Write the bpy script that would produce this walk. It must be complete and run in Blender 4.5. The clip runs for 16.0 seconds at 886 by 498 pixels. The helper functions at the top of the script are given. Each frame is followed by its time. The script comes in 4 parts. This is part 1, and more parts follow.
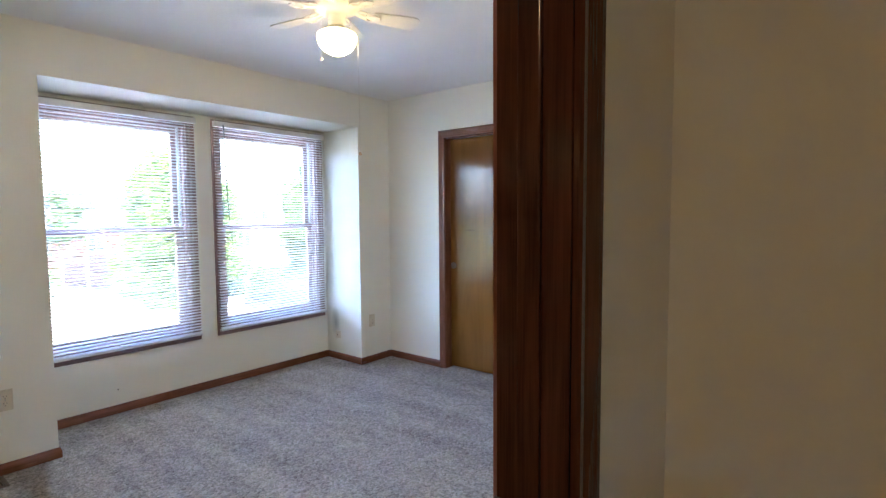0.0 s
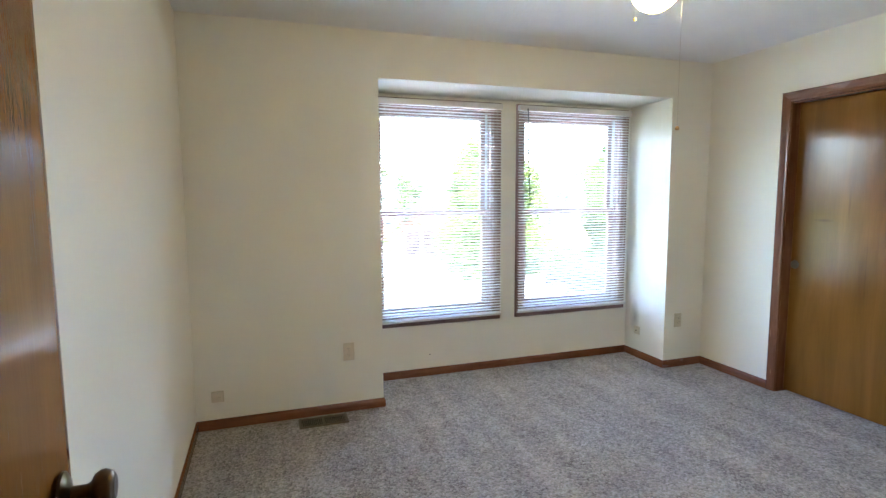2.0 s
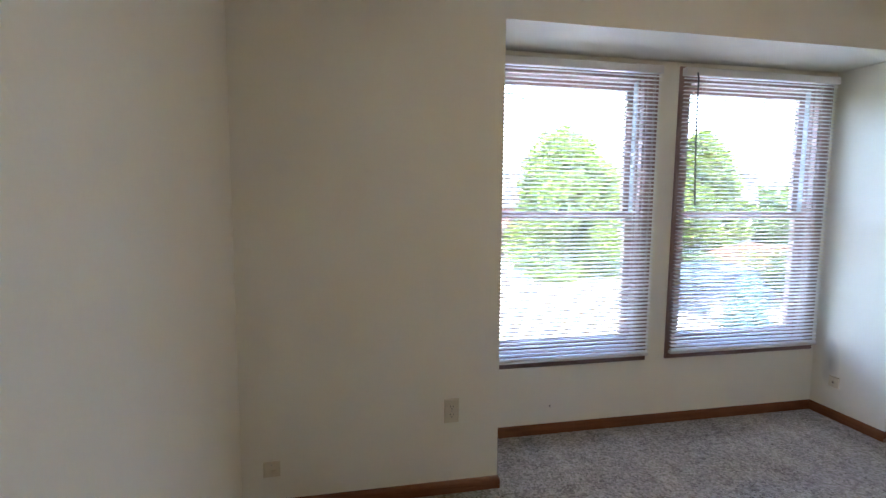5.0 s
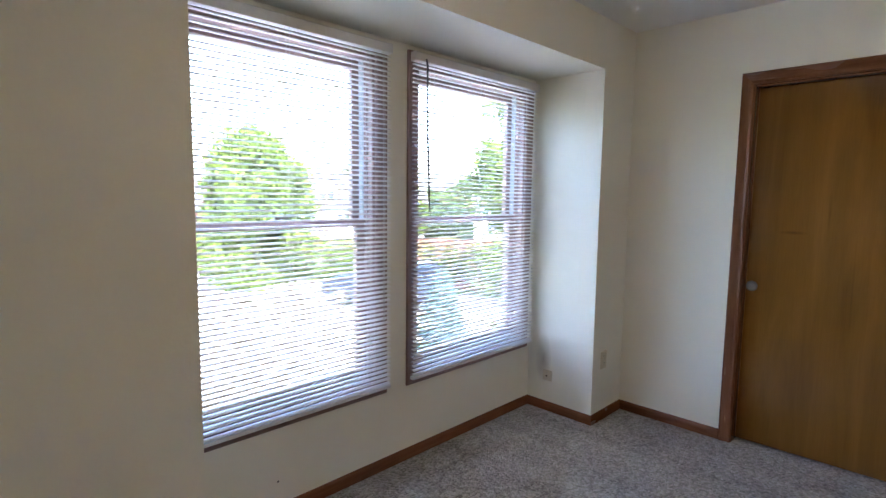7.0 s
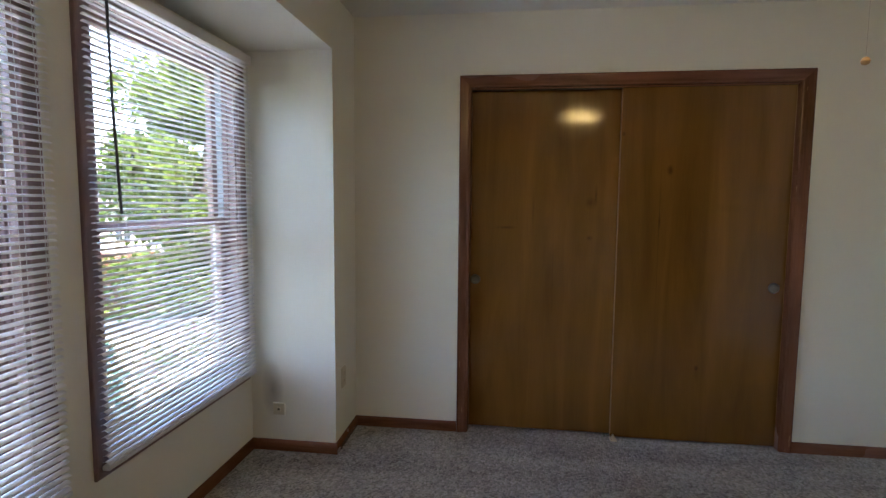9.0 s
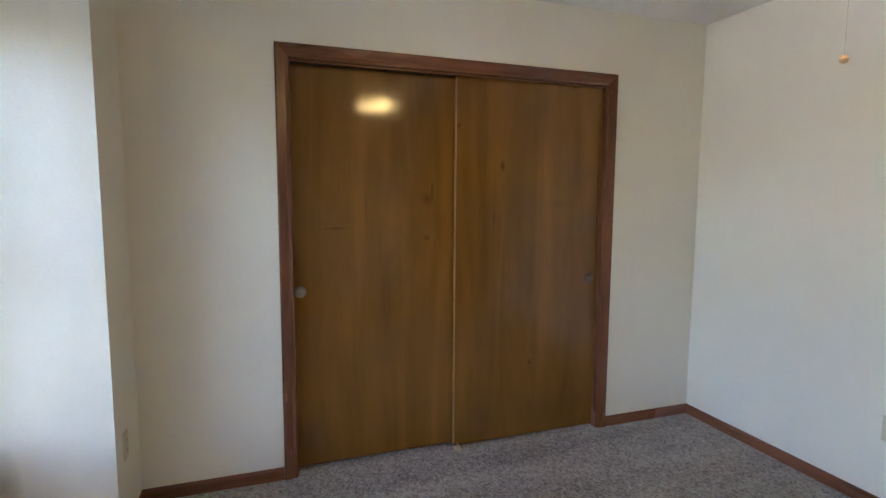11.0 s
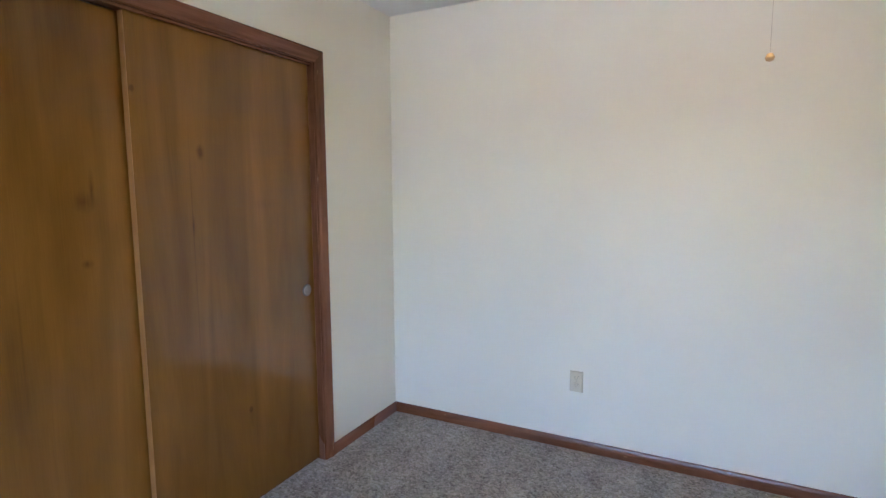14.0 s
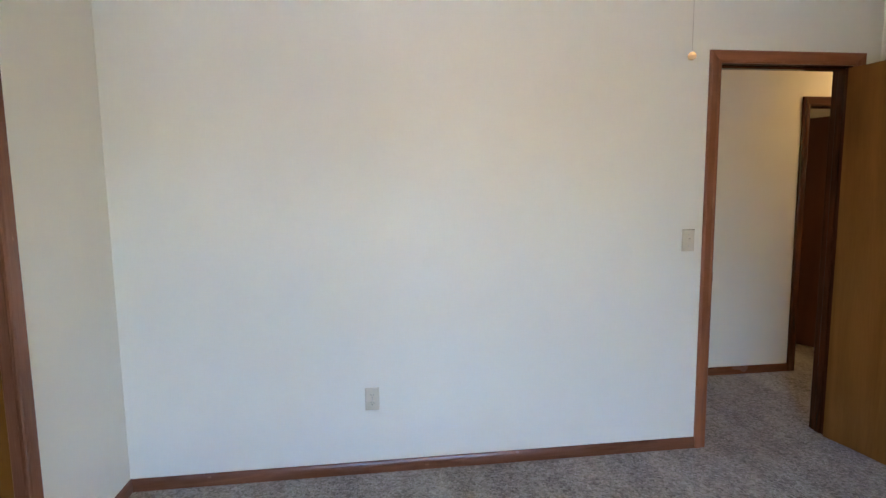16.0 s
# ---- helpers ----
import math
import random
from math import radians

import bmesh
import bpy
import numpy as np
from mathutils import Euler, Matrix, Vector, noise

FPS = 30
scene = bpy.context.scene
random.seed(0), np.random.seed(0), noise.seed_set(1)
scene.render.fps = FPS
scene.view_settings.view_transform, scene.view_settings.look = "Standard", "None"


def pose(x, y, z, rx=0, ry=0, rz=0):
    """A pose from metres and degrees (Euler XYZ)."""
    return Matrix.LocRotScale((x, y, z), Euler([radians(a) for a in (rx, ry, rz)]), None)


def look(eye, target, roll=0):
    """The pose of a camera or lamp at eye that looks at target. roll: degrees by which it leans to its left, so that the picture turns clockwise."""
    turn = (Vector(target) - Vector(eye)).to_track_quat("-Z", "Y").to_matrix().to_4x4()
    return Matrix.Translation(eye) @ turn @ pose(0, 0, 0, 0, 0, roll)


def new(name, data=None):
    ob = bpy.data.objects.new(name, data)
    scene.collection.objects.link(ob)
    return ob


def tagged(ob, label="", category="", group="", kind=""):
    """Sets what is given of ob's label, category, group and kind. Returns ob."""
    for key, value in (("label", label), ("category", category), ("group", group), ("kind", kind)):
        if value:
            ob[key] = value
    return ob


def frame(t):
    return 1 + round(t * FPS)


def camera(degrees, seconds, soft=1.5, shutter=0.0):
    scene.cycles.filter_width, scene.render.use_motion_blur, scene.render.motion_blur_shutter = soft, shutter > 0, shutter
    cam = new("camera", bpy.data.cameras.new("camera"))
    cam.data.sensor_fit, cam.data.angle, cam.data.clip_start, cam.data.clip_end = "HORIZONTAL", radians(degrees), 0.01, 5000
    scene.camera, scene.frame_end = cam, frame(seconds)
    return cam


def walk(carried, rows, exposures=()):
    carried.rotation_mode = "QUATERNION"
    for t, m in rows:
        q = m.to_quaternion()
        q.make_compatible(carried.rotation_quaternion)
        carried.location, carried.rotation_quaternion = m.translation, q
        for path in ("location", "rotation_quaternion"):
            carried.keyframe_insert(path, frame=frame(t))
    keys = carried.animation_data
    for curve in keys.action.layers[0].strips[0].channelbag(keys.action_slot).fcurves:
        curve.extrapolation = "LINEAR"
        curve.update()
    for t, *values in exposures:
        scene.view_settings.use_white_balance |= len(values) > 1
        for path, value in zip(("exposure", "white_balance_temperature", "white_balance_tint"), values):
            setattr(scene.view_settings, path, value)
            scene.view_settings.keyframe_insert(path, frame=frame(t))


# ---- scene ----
cam = camera(80.6, 16.0, soft=1.4)
PATH = [
    (0, (-0.266, 0.322, 1.382), (-1.52, 1.875, 1.243), -0.4),
    (0.5, (-0.317, 0.352, 1.379), (-1.836, 1.645, 1.232), -0.3),
    (1, (-0.389, 0.415, 1.376), (-2.093, 1.449, 1.212), -0.2),
    (1.5, (-0.429, 0.441, 1.391), (-2.244, 1.261, 1.207), -0.3),
    (2, (-0.469, 0.479, 1.406), (-2.351, 1.124, 1.202), -0.3),
    (2.5, (-0.542, 0.5, 1.377), (-2.469, 0.995, 1.167), -0.3),
    (3, (-0.704, 0.467, 1.392), (-2.659, 0.822, 1.164), -0.1),
    (3.5, (-0.887, 0.426, 1.399), (-2.849, 0.74, 1.17), 0.1),
    (3.7, (-0.953, 0.419, 1.396), (-2.915, 0.728, 1.165), 0.1),
    (5.8, (-1.879, 0.481, 1.419), (-3.722, 1.227, 1.195), 0.8),
    (6, (-1.931, 0.52, 1.428), (-3.718, 1.388, 1.198), 1.0),
    (6.5, (-2.077, 0.579, 1.392), (-3.71, 1.713, 1.184), 1.0),
    (7, (-2.272, 0.638, 1.408), (-3.67, 2.054, 1.203), 0.7),
    (7.5, (-2.436, 0.677, 1.413), (-3.566, 2.315, 1.21), 0.6),
    (8, (-2.594, 0.698, 1.425), (-3.42, 2.508, 1.227), 0.6),
    (8.5, (-2.699, 0.739, 1.417), (-3.25, 2.652, 1.22), 0.5),
    (9, (-2.887, 0.857, 1.373), (-3.138, 2.833, 1.195), 0.5),
    (9.5, (-3.021, 0.976, 1.389), (-3.021, 2.968, 1.208), 0.4),
    (9.7, (-3.04, 1.028, 1.4), (-2.979, 3.018, 1.208), 0.3),
    (11.8, (-3.374, 1.527, 1.391), (-2.339, 3.227, 1.192), 0.2),
    (12, (-3.383, 1.593, 1.389), (-2.273, 3.244, 1.188), 0.1),
    (12.5, (-3.411, 1.746, 1.385), (-2.113, 3.253, 1.183), -0.0),
    (13, (-3.444, 1.898, 1.406), (-1.947, 3.208, 1.196), -0.0),
    (13.5, (-3.464, 2.008, 1.41), (-1.797, 3.093, 1.193), -0.2),
    (14, (-3.416, 2.146, 1.412), (-1.645, 3.047, 1.186), -0.3),
    (14.5, (-3.365, 2.303, 1.406), (-1.504, 3.003, 1.187), -0.1),
    (15, (-3.332, 2.453, 1.401), (-1.389, 2.872, 1.18), -0.45),
    (15.5, (-3.27, 2.592, 1.407), (-1.283, 2.66, 1.193), -0.6),
    (16, (-3.194, 2.695, 1.402), (-1.222, 2.446, 1.182), -0.7),
]
EXPOSURES = [(0.0, 5.74, 4980, 16), (1.5, 5.93, 5280, 11), (2.5, 5.64, 5410, 10), (3.7, 5.44, 5410, 12), (6.0, 4.94, 5410, 17), (7.0, 4.98, 5460, 17), (8.0, 4.56, 5810, 17), (9.0, 4.35, 5910, 16), (9.7, 4.7, 5890, 16), (12.0, 5.07, 5780, 17), (13.0, 5.11, 5640, 17), (14.5, 5.44, 5560, 17), (16.0, 5.4, 5610, 16)]
walk(cam, [(t, look(eye, target, roll)) for t, eye, target, roll in PATH], EXPOSURES)

# ---- world and sun ----
world = bpy.data.worlds.new("sky")
scene.world = world
world.use_nodes = True
wn = world.node_tree.nodes
sky = wn.new("ShaderNodeTexSky")
sky.sky_type = "NISHITA"
sky.sun_disc = False
sky.dust_density, sky.ozone_density = 4.0, 0.6      # a white summer haze
SUN_EL, SUN_AZ = 52.0, 105.0          # height, and heading of the sun from +y towards +x
sky.sun_elevation, sky.sun_rotation = radians(SUN_EL), radians(SUN_AZ)
wn["Background"].inputs["Strength"].default_value = 0.15
world.node_tree.links.new(sky.outputs["Color"], wn["Background"].inputs["Color"])
sun = new("sun", bpy.data.lights.new("sun", "SUN"))
sun.data.energy, sun.data.angle, sun.data.color = 1.4, radians(10.0), (1.0, 0.94, 0.84)
sun_dir = Vector((math.sin(radians(SUN_AZ)) * math.cos(radians(SUN_EL)), math.cos(radians(SUN_AZ)) * math.cos(radians(SUN_EL)), math.sin(radians(SUN_EL))))
sun.matrix_world = look(sun_dir * 40, (0, 0, 0))


# ---- materials ----
def material(name, colour, rough=0.6, metal=0.0, colour2=None, scale=6.0, stretch=(1, 1, 1), bump=0.0, bump_scale=80.0, spec=0.5, detail=4.0, island=0.0, contrast=0.5, translucent=0.0, stain=None):
    """Two-scale procedural surface: slow stains and fine grain in colour, roughness and relief."""
    m = bpy.data.materials.new(name)
    m.use_nodes = True
    nt = m.node_tree
    n, l = nt.nodes, nt.links
    b = n["Principled BSDF"]
    b.inputs["Roughness"].default_value, b.inputs["Metallic"].default_value = rough, metal
    b.inputs["Specular IOR Level"].default_value = spec
    tc = n.new("ShaderNodeTexCoord")
    mp = n.new("ShaderNodeMapping")
    mp.inputs["Scale"].default_value = stretch
    l.new(tc.outputs["Object"], mp.inputs["Vector"])
    a = n.new("ShaderNodeTexNoise")
    a.inputs["Scale"].default_value, a.inputs["Detail"].default_value = scale, detail
    l.new(mp.outputs["Vector"], a.inputs["Vector"])
    f = n.new("ShaderNodeTexNoise")
    f.inputs["Scale"].default_value, f.inputs["Detail"].default_value = bump_scale, 3.0
    l.new(mp.outputs["Vector"], f.inputs["Vector"])
    mix = n.new("ShaderNodeMix")
    mix.data_type = "RGBA"
    c2 = colour2 or tuple(c * 0.86 for c in colour)
    mix.inputs["A"].default_value, mix.inputs["B"].default_value = (*colour, 1), (*c2, 1)
    blend = n.new("ShaderNodeMath")
    blend.operation = "MULTIPLY_ADD"
    l.new(f.outputs["Fac"], blend.inputs[0])
    blend.inputs[1].default_value = 0.35
    l.new(a.outputs["Fac"], blend.inputs[2])
    ramp = n.new("ShaderNodeMapRange")
    ramp.inputs["From Min"].default_value, ramp.inputs["From Max"].default_value = 0.67 - contrast * 0.5, 0.67 + contrast * 0.5
    l.new(blend.outputs[0], ramp.inputs["Value"])
    l.new(ramp.outputs["Result"], mix.inputs["Factor"])
    out = mix.outputs["Result"]
    if stain:                                    # an old grey scuff mark at one spot
        (sx, sy, sz), (rx, ry, rz), tone = stain
        sm = n.new("ShaderNodeMapping")
        sm.vector_type = "TEXTURE"
        sm.inputs["Location"].default_value, sm.inputs["Scale"].default_value = (sx, sy, sz), (rx, ry, rz)
        l.new(tc.outputs["Object"], sm.inputs["Vector"])
        ball = n.new("ShaderNodeTexGradient")
        ball.gradient_type = "SPHERICAL"
        l.new(sm.outputs["Vector"], ball.inputs["Vector"])
        wisp = n.new("ShaderNodeMath")
        wisp.operation = "MULTIPLY"
        l.new(ball.outputs["Fac"], wisp.inputs[0])
        l.new(a.outputs["Fac"], wisp.inputs[1])
        sx2 = n.new("ShaderNodeMix")
        sx2.data_type = "RGBA"
        sx2.inputs["B"].default_value = (*tone, 1)
        l.new(wisp.outputs[0], sx2.inputs["Factor"])
        l.new(out, sx2.inputs["A"])
        out = sx2.outputs["Result"]
    if island:
        geo = n.new("ShaderNodeNewGeometry")
        hsv = n.new("ShaderNodeHueSaturation")
        mr = n.new("ShaderNodeMapRange")
        mr.inputs["To Min"].default_value, mr.inputs["To Max"].default_value = 1 - island, 1 + island
        l.new(geo.outputs["Random Per Island"], mr.inputs["Value"])
        l.new(mr.outputs["Result"], hsv.inputs["Value"])
        l.new(out, hsv.inputs["Color"])
        out = hsv.outputs["Color"]
    l.new(out, b.inputs["Base Color"])
    rr = n.new("ShaderNodeMapRange")
    rr.inputs["To Min"].default_value, rr.inputs["To Max"].default_value = max(rough - 0.06, 0.02), min(rough + 0.08, 1)
    l.new(a.outputs["Fac"], rr.inputs["Value"])
    l.new(rr.outputs["Result"], b.inputs["Roughness"])
    if bump:
        bp = n.new("ShaderNodeBump")
        bp.inputs["Strength"].default_value, bp.inputs["Distance"].default_value = 1.0, bump
        l.new(f.outputs["Fac"], bp.inputs["Height"])
        l.new(bp.outputs["Normal"], b.inputs["Normal"])
    if translucent:
        tr, both = n.new("ShaderNodeBsdfTranslucent"), n.new("ShaderNodeMixShader")
        both.inputs["Fac"].default_value = translucent
        l.new(out, tr.inputs["Color"])
        l.new(b.outputs[0], both.inputs[1])
        l.new(tr.outputs[0], both.inputs[2])
        l.new(both.outputs[0], n["Material Output"].inputs["Surface"])
    return m


def wood(name, light, dark, axis, rough=0.3, rings=1.0, grain=1.0, spots=(), figured=0.8, shine=0.5, wear=0.0, peel=0.0, coat=0.0):
    """Stained, varnished wood with its grain along one axis of the object."""
    m = bpy.data.materials.new(name)
    m.use_nodes = True
    n, l = m.node_tree.nodes, m.node_tree.links
    b = n["Principled BSDF"]
    b.inputs["Specular IOR Level"].default_value = shine
    b.inputs["Coat Weight"].default_value, b.inputs["Coat Roughness"].default_value, b.inputs["Coat IOR"].default_value = coat, 0.10, 1.5
    tc = n.new("ShaderNodeTexCoord")
    info = n.new("ShaderNodeObjectInfo")
    off = n.new("ShaderNodeVectorMath")
    off.operation = "MULTIPLY_ADD"
    off.inputs[1].default_value = (7.0, 5.0, 3.0)
    l.new(info.outputs["Random"], off.inputs[0])
    l.new(tc.outputs["Object"], off.inputs[2])

    def noise_at(across, along, detail, distort=0.0):
        mp = n.new("ShaderNodeMapping")
        mp.inputs["Scale"].default_value = [along if k == axis else across for k in "xyz"]
        l.new(off.outputs[0], mp.inputs["Vector"])
        t = n.new("ShaderNodeTexNoise")
        t.inputs["Scale"].default_value, t.inputs["Detail"].default_value, t.inputs["Distortion"].default_value = 1.0, detail, distort
        l.new(mp.outputs["Vector"], t.inputs["Vector"])
        return t.outputs["Fac"]

    figure = noise_at(9.0 * rings, (0.9 if figured < 1 else 2.0) * rings, 5.0, figured)
    pores = noise_at(420.0, 9.0, 2.0)
    cloud = noise_at(2.2, 1.3, 3.0)
    streak = noise_at(60.0, 14.0, 3.0)
    mix = n.new("ShaderNodeMix")
    mix.data_type = "RGBA"
    mix.inputs["A"].default_value, mix.inputs["B"].default_value = (*light, 1), (*dark, 1)
    s1 = n.new("ShaderNodeMath")
    s1.operation = "MULTIPLY_ADD"
    l.new(pores, s1.inputs[0])
    s1.inputs[1].default_value = 0.45 * grain
    l.new(figure, s1.inputs[2])
    s2 = n.new("ShaderNodeMath")
    s2.operation = "MULTIPLY_ADD"
    l.new(cloud, s2.inputs[0])
    s2.inputs[1].default_value = 0.5
    l.new(s1.outputs[0], s2.inputs[2])
    r = n.new("ShaderNodeMapRange")
    mid = 0.5 + 0.225 * grain + 0.25
    r.inputs["From Min"].default_value, r.inputs["From Max"].default_value = mid - 0.3, mid + 0.3
    l.new(s2.outputs[0], r.inputs["Value"])
    l.new(r.outputs["Result"], mix.inputs["Factor"])
    colour = mix.outputs["Result"]
    for sx, sz, rx, rz, deep in spots:           # knots, mineral streaks and sheet seams of the veneer
        mp = n.new("ShaderNodeMapping")
        mp.vector_type = "TEXTURE"
        mp.inputs["Location"].default_value, mp.inputs["Scale"].default_value = (sx, 0.0, sz), (rx, 1.0, rz)
        l.new(tc.outputs["Object"], mp.inputs["Vector"])
        ball = n.new("ShaderNodeTexGradient")
        ball.gradient_type = "SPHERICAL"
        l.new(mp.outputs["Vector"], ball.inputs["Vector"])
        wisp = n.new("ShaderNodeMath")
        wisp.operation = "MULTIPLY"
        wisp.inputs[1].default_value = deep
        wisp.use_clamp = True
        l.new(ball.outputs["Fac"], wisp.inputs[0])
        ragged = n.new("ShaderNodeMath")
        ragged.operation = "MULTIPLY"
        l.new(wisp.outputs[0], ragged.inputs[0])
        l.new(streak, ragged.inputs[1])
        km = n.new("ShaderNodeMix")
        km.data_type = "RGBA"
        km.inputs["B"].default_value = (0.040, 0.014, 0.005, 1)
        l.new(ragged.outputs[0], km.inputs["Factor"])
        l.new(colour, km.inputs["A"])
        colour = km.outputs["Result"]
    if wear:                                     # chips and rubbed spots where the stain has gone
        chip = n.new("ShaderNodeMapRange")
        chip.inputs["From Min"].default_value, chip.inputs["From Max"].default_value = 0.70, 0.76
        chip.inputs["To Max"].default_value = wear
        l.new(noise_at(46.0, 9.0, 4.0), chip.inputs["Value"])
        wm = n.new("ShaderNodeMix")
        wm.data_type = "RGBA"
        wm.inputs["B"].default_value = (0.50, 0.27, 0.13, 1)
        l.new(chip.outputs["Result"], wm.inputs["Factor"])
        l.new(colour, wm.inputs["A"])
        colour = wm.outputs["Result"]
    l.new(colour, b.inputs["Base Color"])
    b.inputs["Roughness"].default_value = rough
    rr = n.new("ShaderNodeMapRange")
    rr.inputs["To Min"].default_value, rr.inputs["To Max"].default_value = max(rough - 0.05, 0.03), rough + 0.07
    l.new(cloud, rr.inputs["Value"])
    l.new(rr.outputs["Result"], b.inputs["Roughness"])
    bp = n.new("ShaderNodeBump")
    bp.inputs["Strength"].default_value, bp.inputs["Distance"].default_value = 0.35, 0.0004
    l.new(pores, bp.inputs["Height"])
    bp2 = n.new("ShaderNodeBump")
    bp2.inputs["Strength"].default_value, bp2.inputs["Distance"].default_value = 0.35, 0.002
    l.new(noise_at(14.0, 5.0, 1.0), bp2.inputs["Height"])
    l.new(bp.outputs["Normal"], bp2.inputs["Normal"])
    last = bp2
    if peel:                                     # brushed varnish that lies in small ripples
        last = n.new("ShaderNodeBump")
        last.inputs["Strength"].default_value, last.inputs["Distance"].default_value = 0.5, peel
        relief = noise_at(42.0, 42.0, 2.0)
        l.new(relief, last.inputs["Height"])
        ripple = n.new("ShaderNodeBump")
        ripple.inputs["Strength"].default_value, ripple.inputs["Distance"].default_value = 0.5, peel
        l.new(relief, ripple.inputs["Height"])
        l.new(bp2.outputs["Normal"], last.inputs["Normal"])
    l.new(last.outputs["Normal"], b.inputs["Normal"])
    l.new((last if not peel else ripple).outputs["Normal"], b.inputs["Coat Normal"])
    return m


def glass(name, tint=(0.97, 0.98, 0.97)):
    m = bpy.data.materials.new(name)
    m.use_nodes = True
    n, l = m.node_tree.nodes, m.node_tree.links
    n.remove(n["Principled BSDF"])
    clear, gloss, mix = n.new("ShaderNodeBsdfTransparent"), n.new("ShaderNodeBsdfGlossy"), n.new("ShaderNodeMixShader")
    clear.inputs["Color"].default_value = (*tint, 1)
    gloss.inputs["Roughness"].default_value = 0.02
    edge = n.new("ShaderNodeLayerWeight")
    edge.inputs["Blend"].default_value = 0.5
    steep = n.new("ShaderNodeMath")
    steep.operation = "POWER"
    steep.inputs[1].default_value = 5.0
    l.new(edge.outputs["Facing"], steep.inputs[0])
    rise = n.new("ShaderNodeMath")
    rise.operation = "MULTIPLY_ADD"
    rise.inputs[1].default_value, rise.inputs[2].default_value = 0.9, 0.035
    l.new(steep.outputs[0], rise.inputs[0])
    l.new(rise.outputs[0], mix.inputs["Fac"])
    l.new(clear.outputs[0], mix.inputs[1])
    l.new(gloss.outputs[0], mix.inputs[2])
    l.new(mix.outputs[0], n["Material Output"].inputs["Surface"])
    return m


def glow(name, colour, strength, low=None, high=None):
    """Lit frosted glass; between the heights low and high the light of the bulb inside falls off."""
    m = bpy.data.materials.new(name)
    m.use_nodes = True
    n, l = m.node_tree.nodes, m.node_tree.links
    b = n["Principled BSDF"]
    b.inputs["Base Color"].default_value = (0.9, 0.88, 0.82, 1)
    b.inputs["Roughness"].default_value = 0.35
    b.inputs["Emission Color"].default_value = (*colour, 1)
    b.inputs["Emission Strength"].default_value = strength
    if low is not None:
        tc, xyz, fall = n.new("ShaderNodeTexCoord"), n.new("ShaderNodeSeparateXYZ"), n.new("ShaderNodeMapRange")
        l.new(tc.outputs["Object"], xyz.inputs[0])
        l.new(xyz.outputs["Z"], fall.inputs["Value"])
        fall.inputs["From Min"].default_value, fall.inputs["From Max"].default_value = low, high
        fall.inputs["To Min"].default_value, fall.inputs["To Max"].default_value = strength, strength * 0.12
        l.new(fall.outputs["Result"], b.inputs["Emission Strength"])
    return m


def carpet_material():
    m = bpy.data.materials.new("carpet")
    m.use_nodes = True
    n, l = m.node_tree.nodes, m.node_tree.links
    b = n["Principled BSDF"]
    b.inputs["Roughness"].default_value = 0.95
    b.inputs["Specular IOR Level"].default_value = 0.1
    b.inputs["Sheen Weight"].default_value = 0.25
    b.inputs["Sheen Roughness"].default_value = 0.5
    tc = n.new("ShaderNodeTexCoord")

    def tex(kind, scale, detail=2.0, stretch=(1, 1, 1), turn=0.0):
        mp = n.new("ShaderNodeMapping")
        mp.inputs["Scale"].default_value = stretch
        mp.inputs["Rotation"].default_value = (0, 0, radians(turn))
        l.new(tc.outputs["Object"], mp.inputs["Vector"])
        t = n.new(kind)
        t.inputs["Scale"].default_value = scale
        if kind == "ShaderNodeTexNoise":
            t.inputs["Detail"].default_value = detail
        l.new(mp.outputs["Vector"], t.inputs["Vector"])
        return t

    tuft = tex("ShaderNodeTexVoronoi", 92.0)
    fleck = tex("ShaderNodeTexNoise", 120.0, 3.0)
    clump = tex("ShaderNodeTexNoise", 24.0, 3.0)
    nap = tex("ShaderNodeTexNoise", 1.0, 4.0, (0.45, 5.5, 1.0), 3.0)
    wear = tex("ShaderNodeTexNoise", 5.0, 5.0)
    mix = n.new("ShaderNodeMix")
    mix.data_type = "RGBA"
    mix.inputs["A"].default_value, mix.inputs["B"].default_value = (0.105, 0.090, 0.080, 1), (0.525, 0.482, 0.444, 1)
    total = None
    for sock, w in ((tuft.outputs["Color"], 0.75), (fleck.outputs["Fac"], 0.5), (clump.outputs["Fac"], 0.5), (nap.outputs["Fac"], 0.70), (wear.outputs["Fac"], 0.38)):
        k = n.new("ShaderNodeMath")
        k.operation = "MULTIPLY_ADD"
        l.new(sock, k.inputs[0])
        k.inputs[1].default_value = w
        if total is not None:
            l.new(total, k.inputs[2])
        else:
            k.inputs[2].default_value = 0.0
        total = k.outputs[0]
    r = n.new("ShaderNodeMapRange")
    r.inputs["From Min"].default_value, r.inputs["From Max"].default_value = 0.99, 1.95
    l.new(total, r.inputs["Value"])
    l.new(r.outputs["Result"], mix.inputs["Factor"])
    l.new(mix.outputs["Result"], b.inputs["Base Color"])
    bp = n.new("ShaderNodeBump")
    bp.inputs["Strength"].default_value, bp.inputs["Distance"].default_value = 0.9, 0.006
    l.new(fleck.outputs["Fac"], bp.inputs["Height"])
    bp2 = n.new("ShaderNodeBump")
    bp2.invert = True
    bp2.inputs["Strength"].default_value, bp2.inputs["Distance"].default_value = 0.9, 0.006
    l.new(tuft.outputs["Distance"], bp2.inputs["Height"])
    l.new(bp.outputs["Normal"], bp2.inputs["Normal"])
    l.new(bp2.outputs["Normal"], b.inputs["Normal"])
    return m


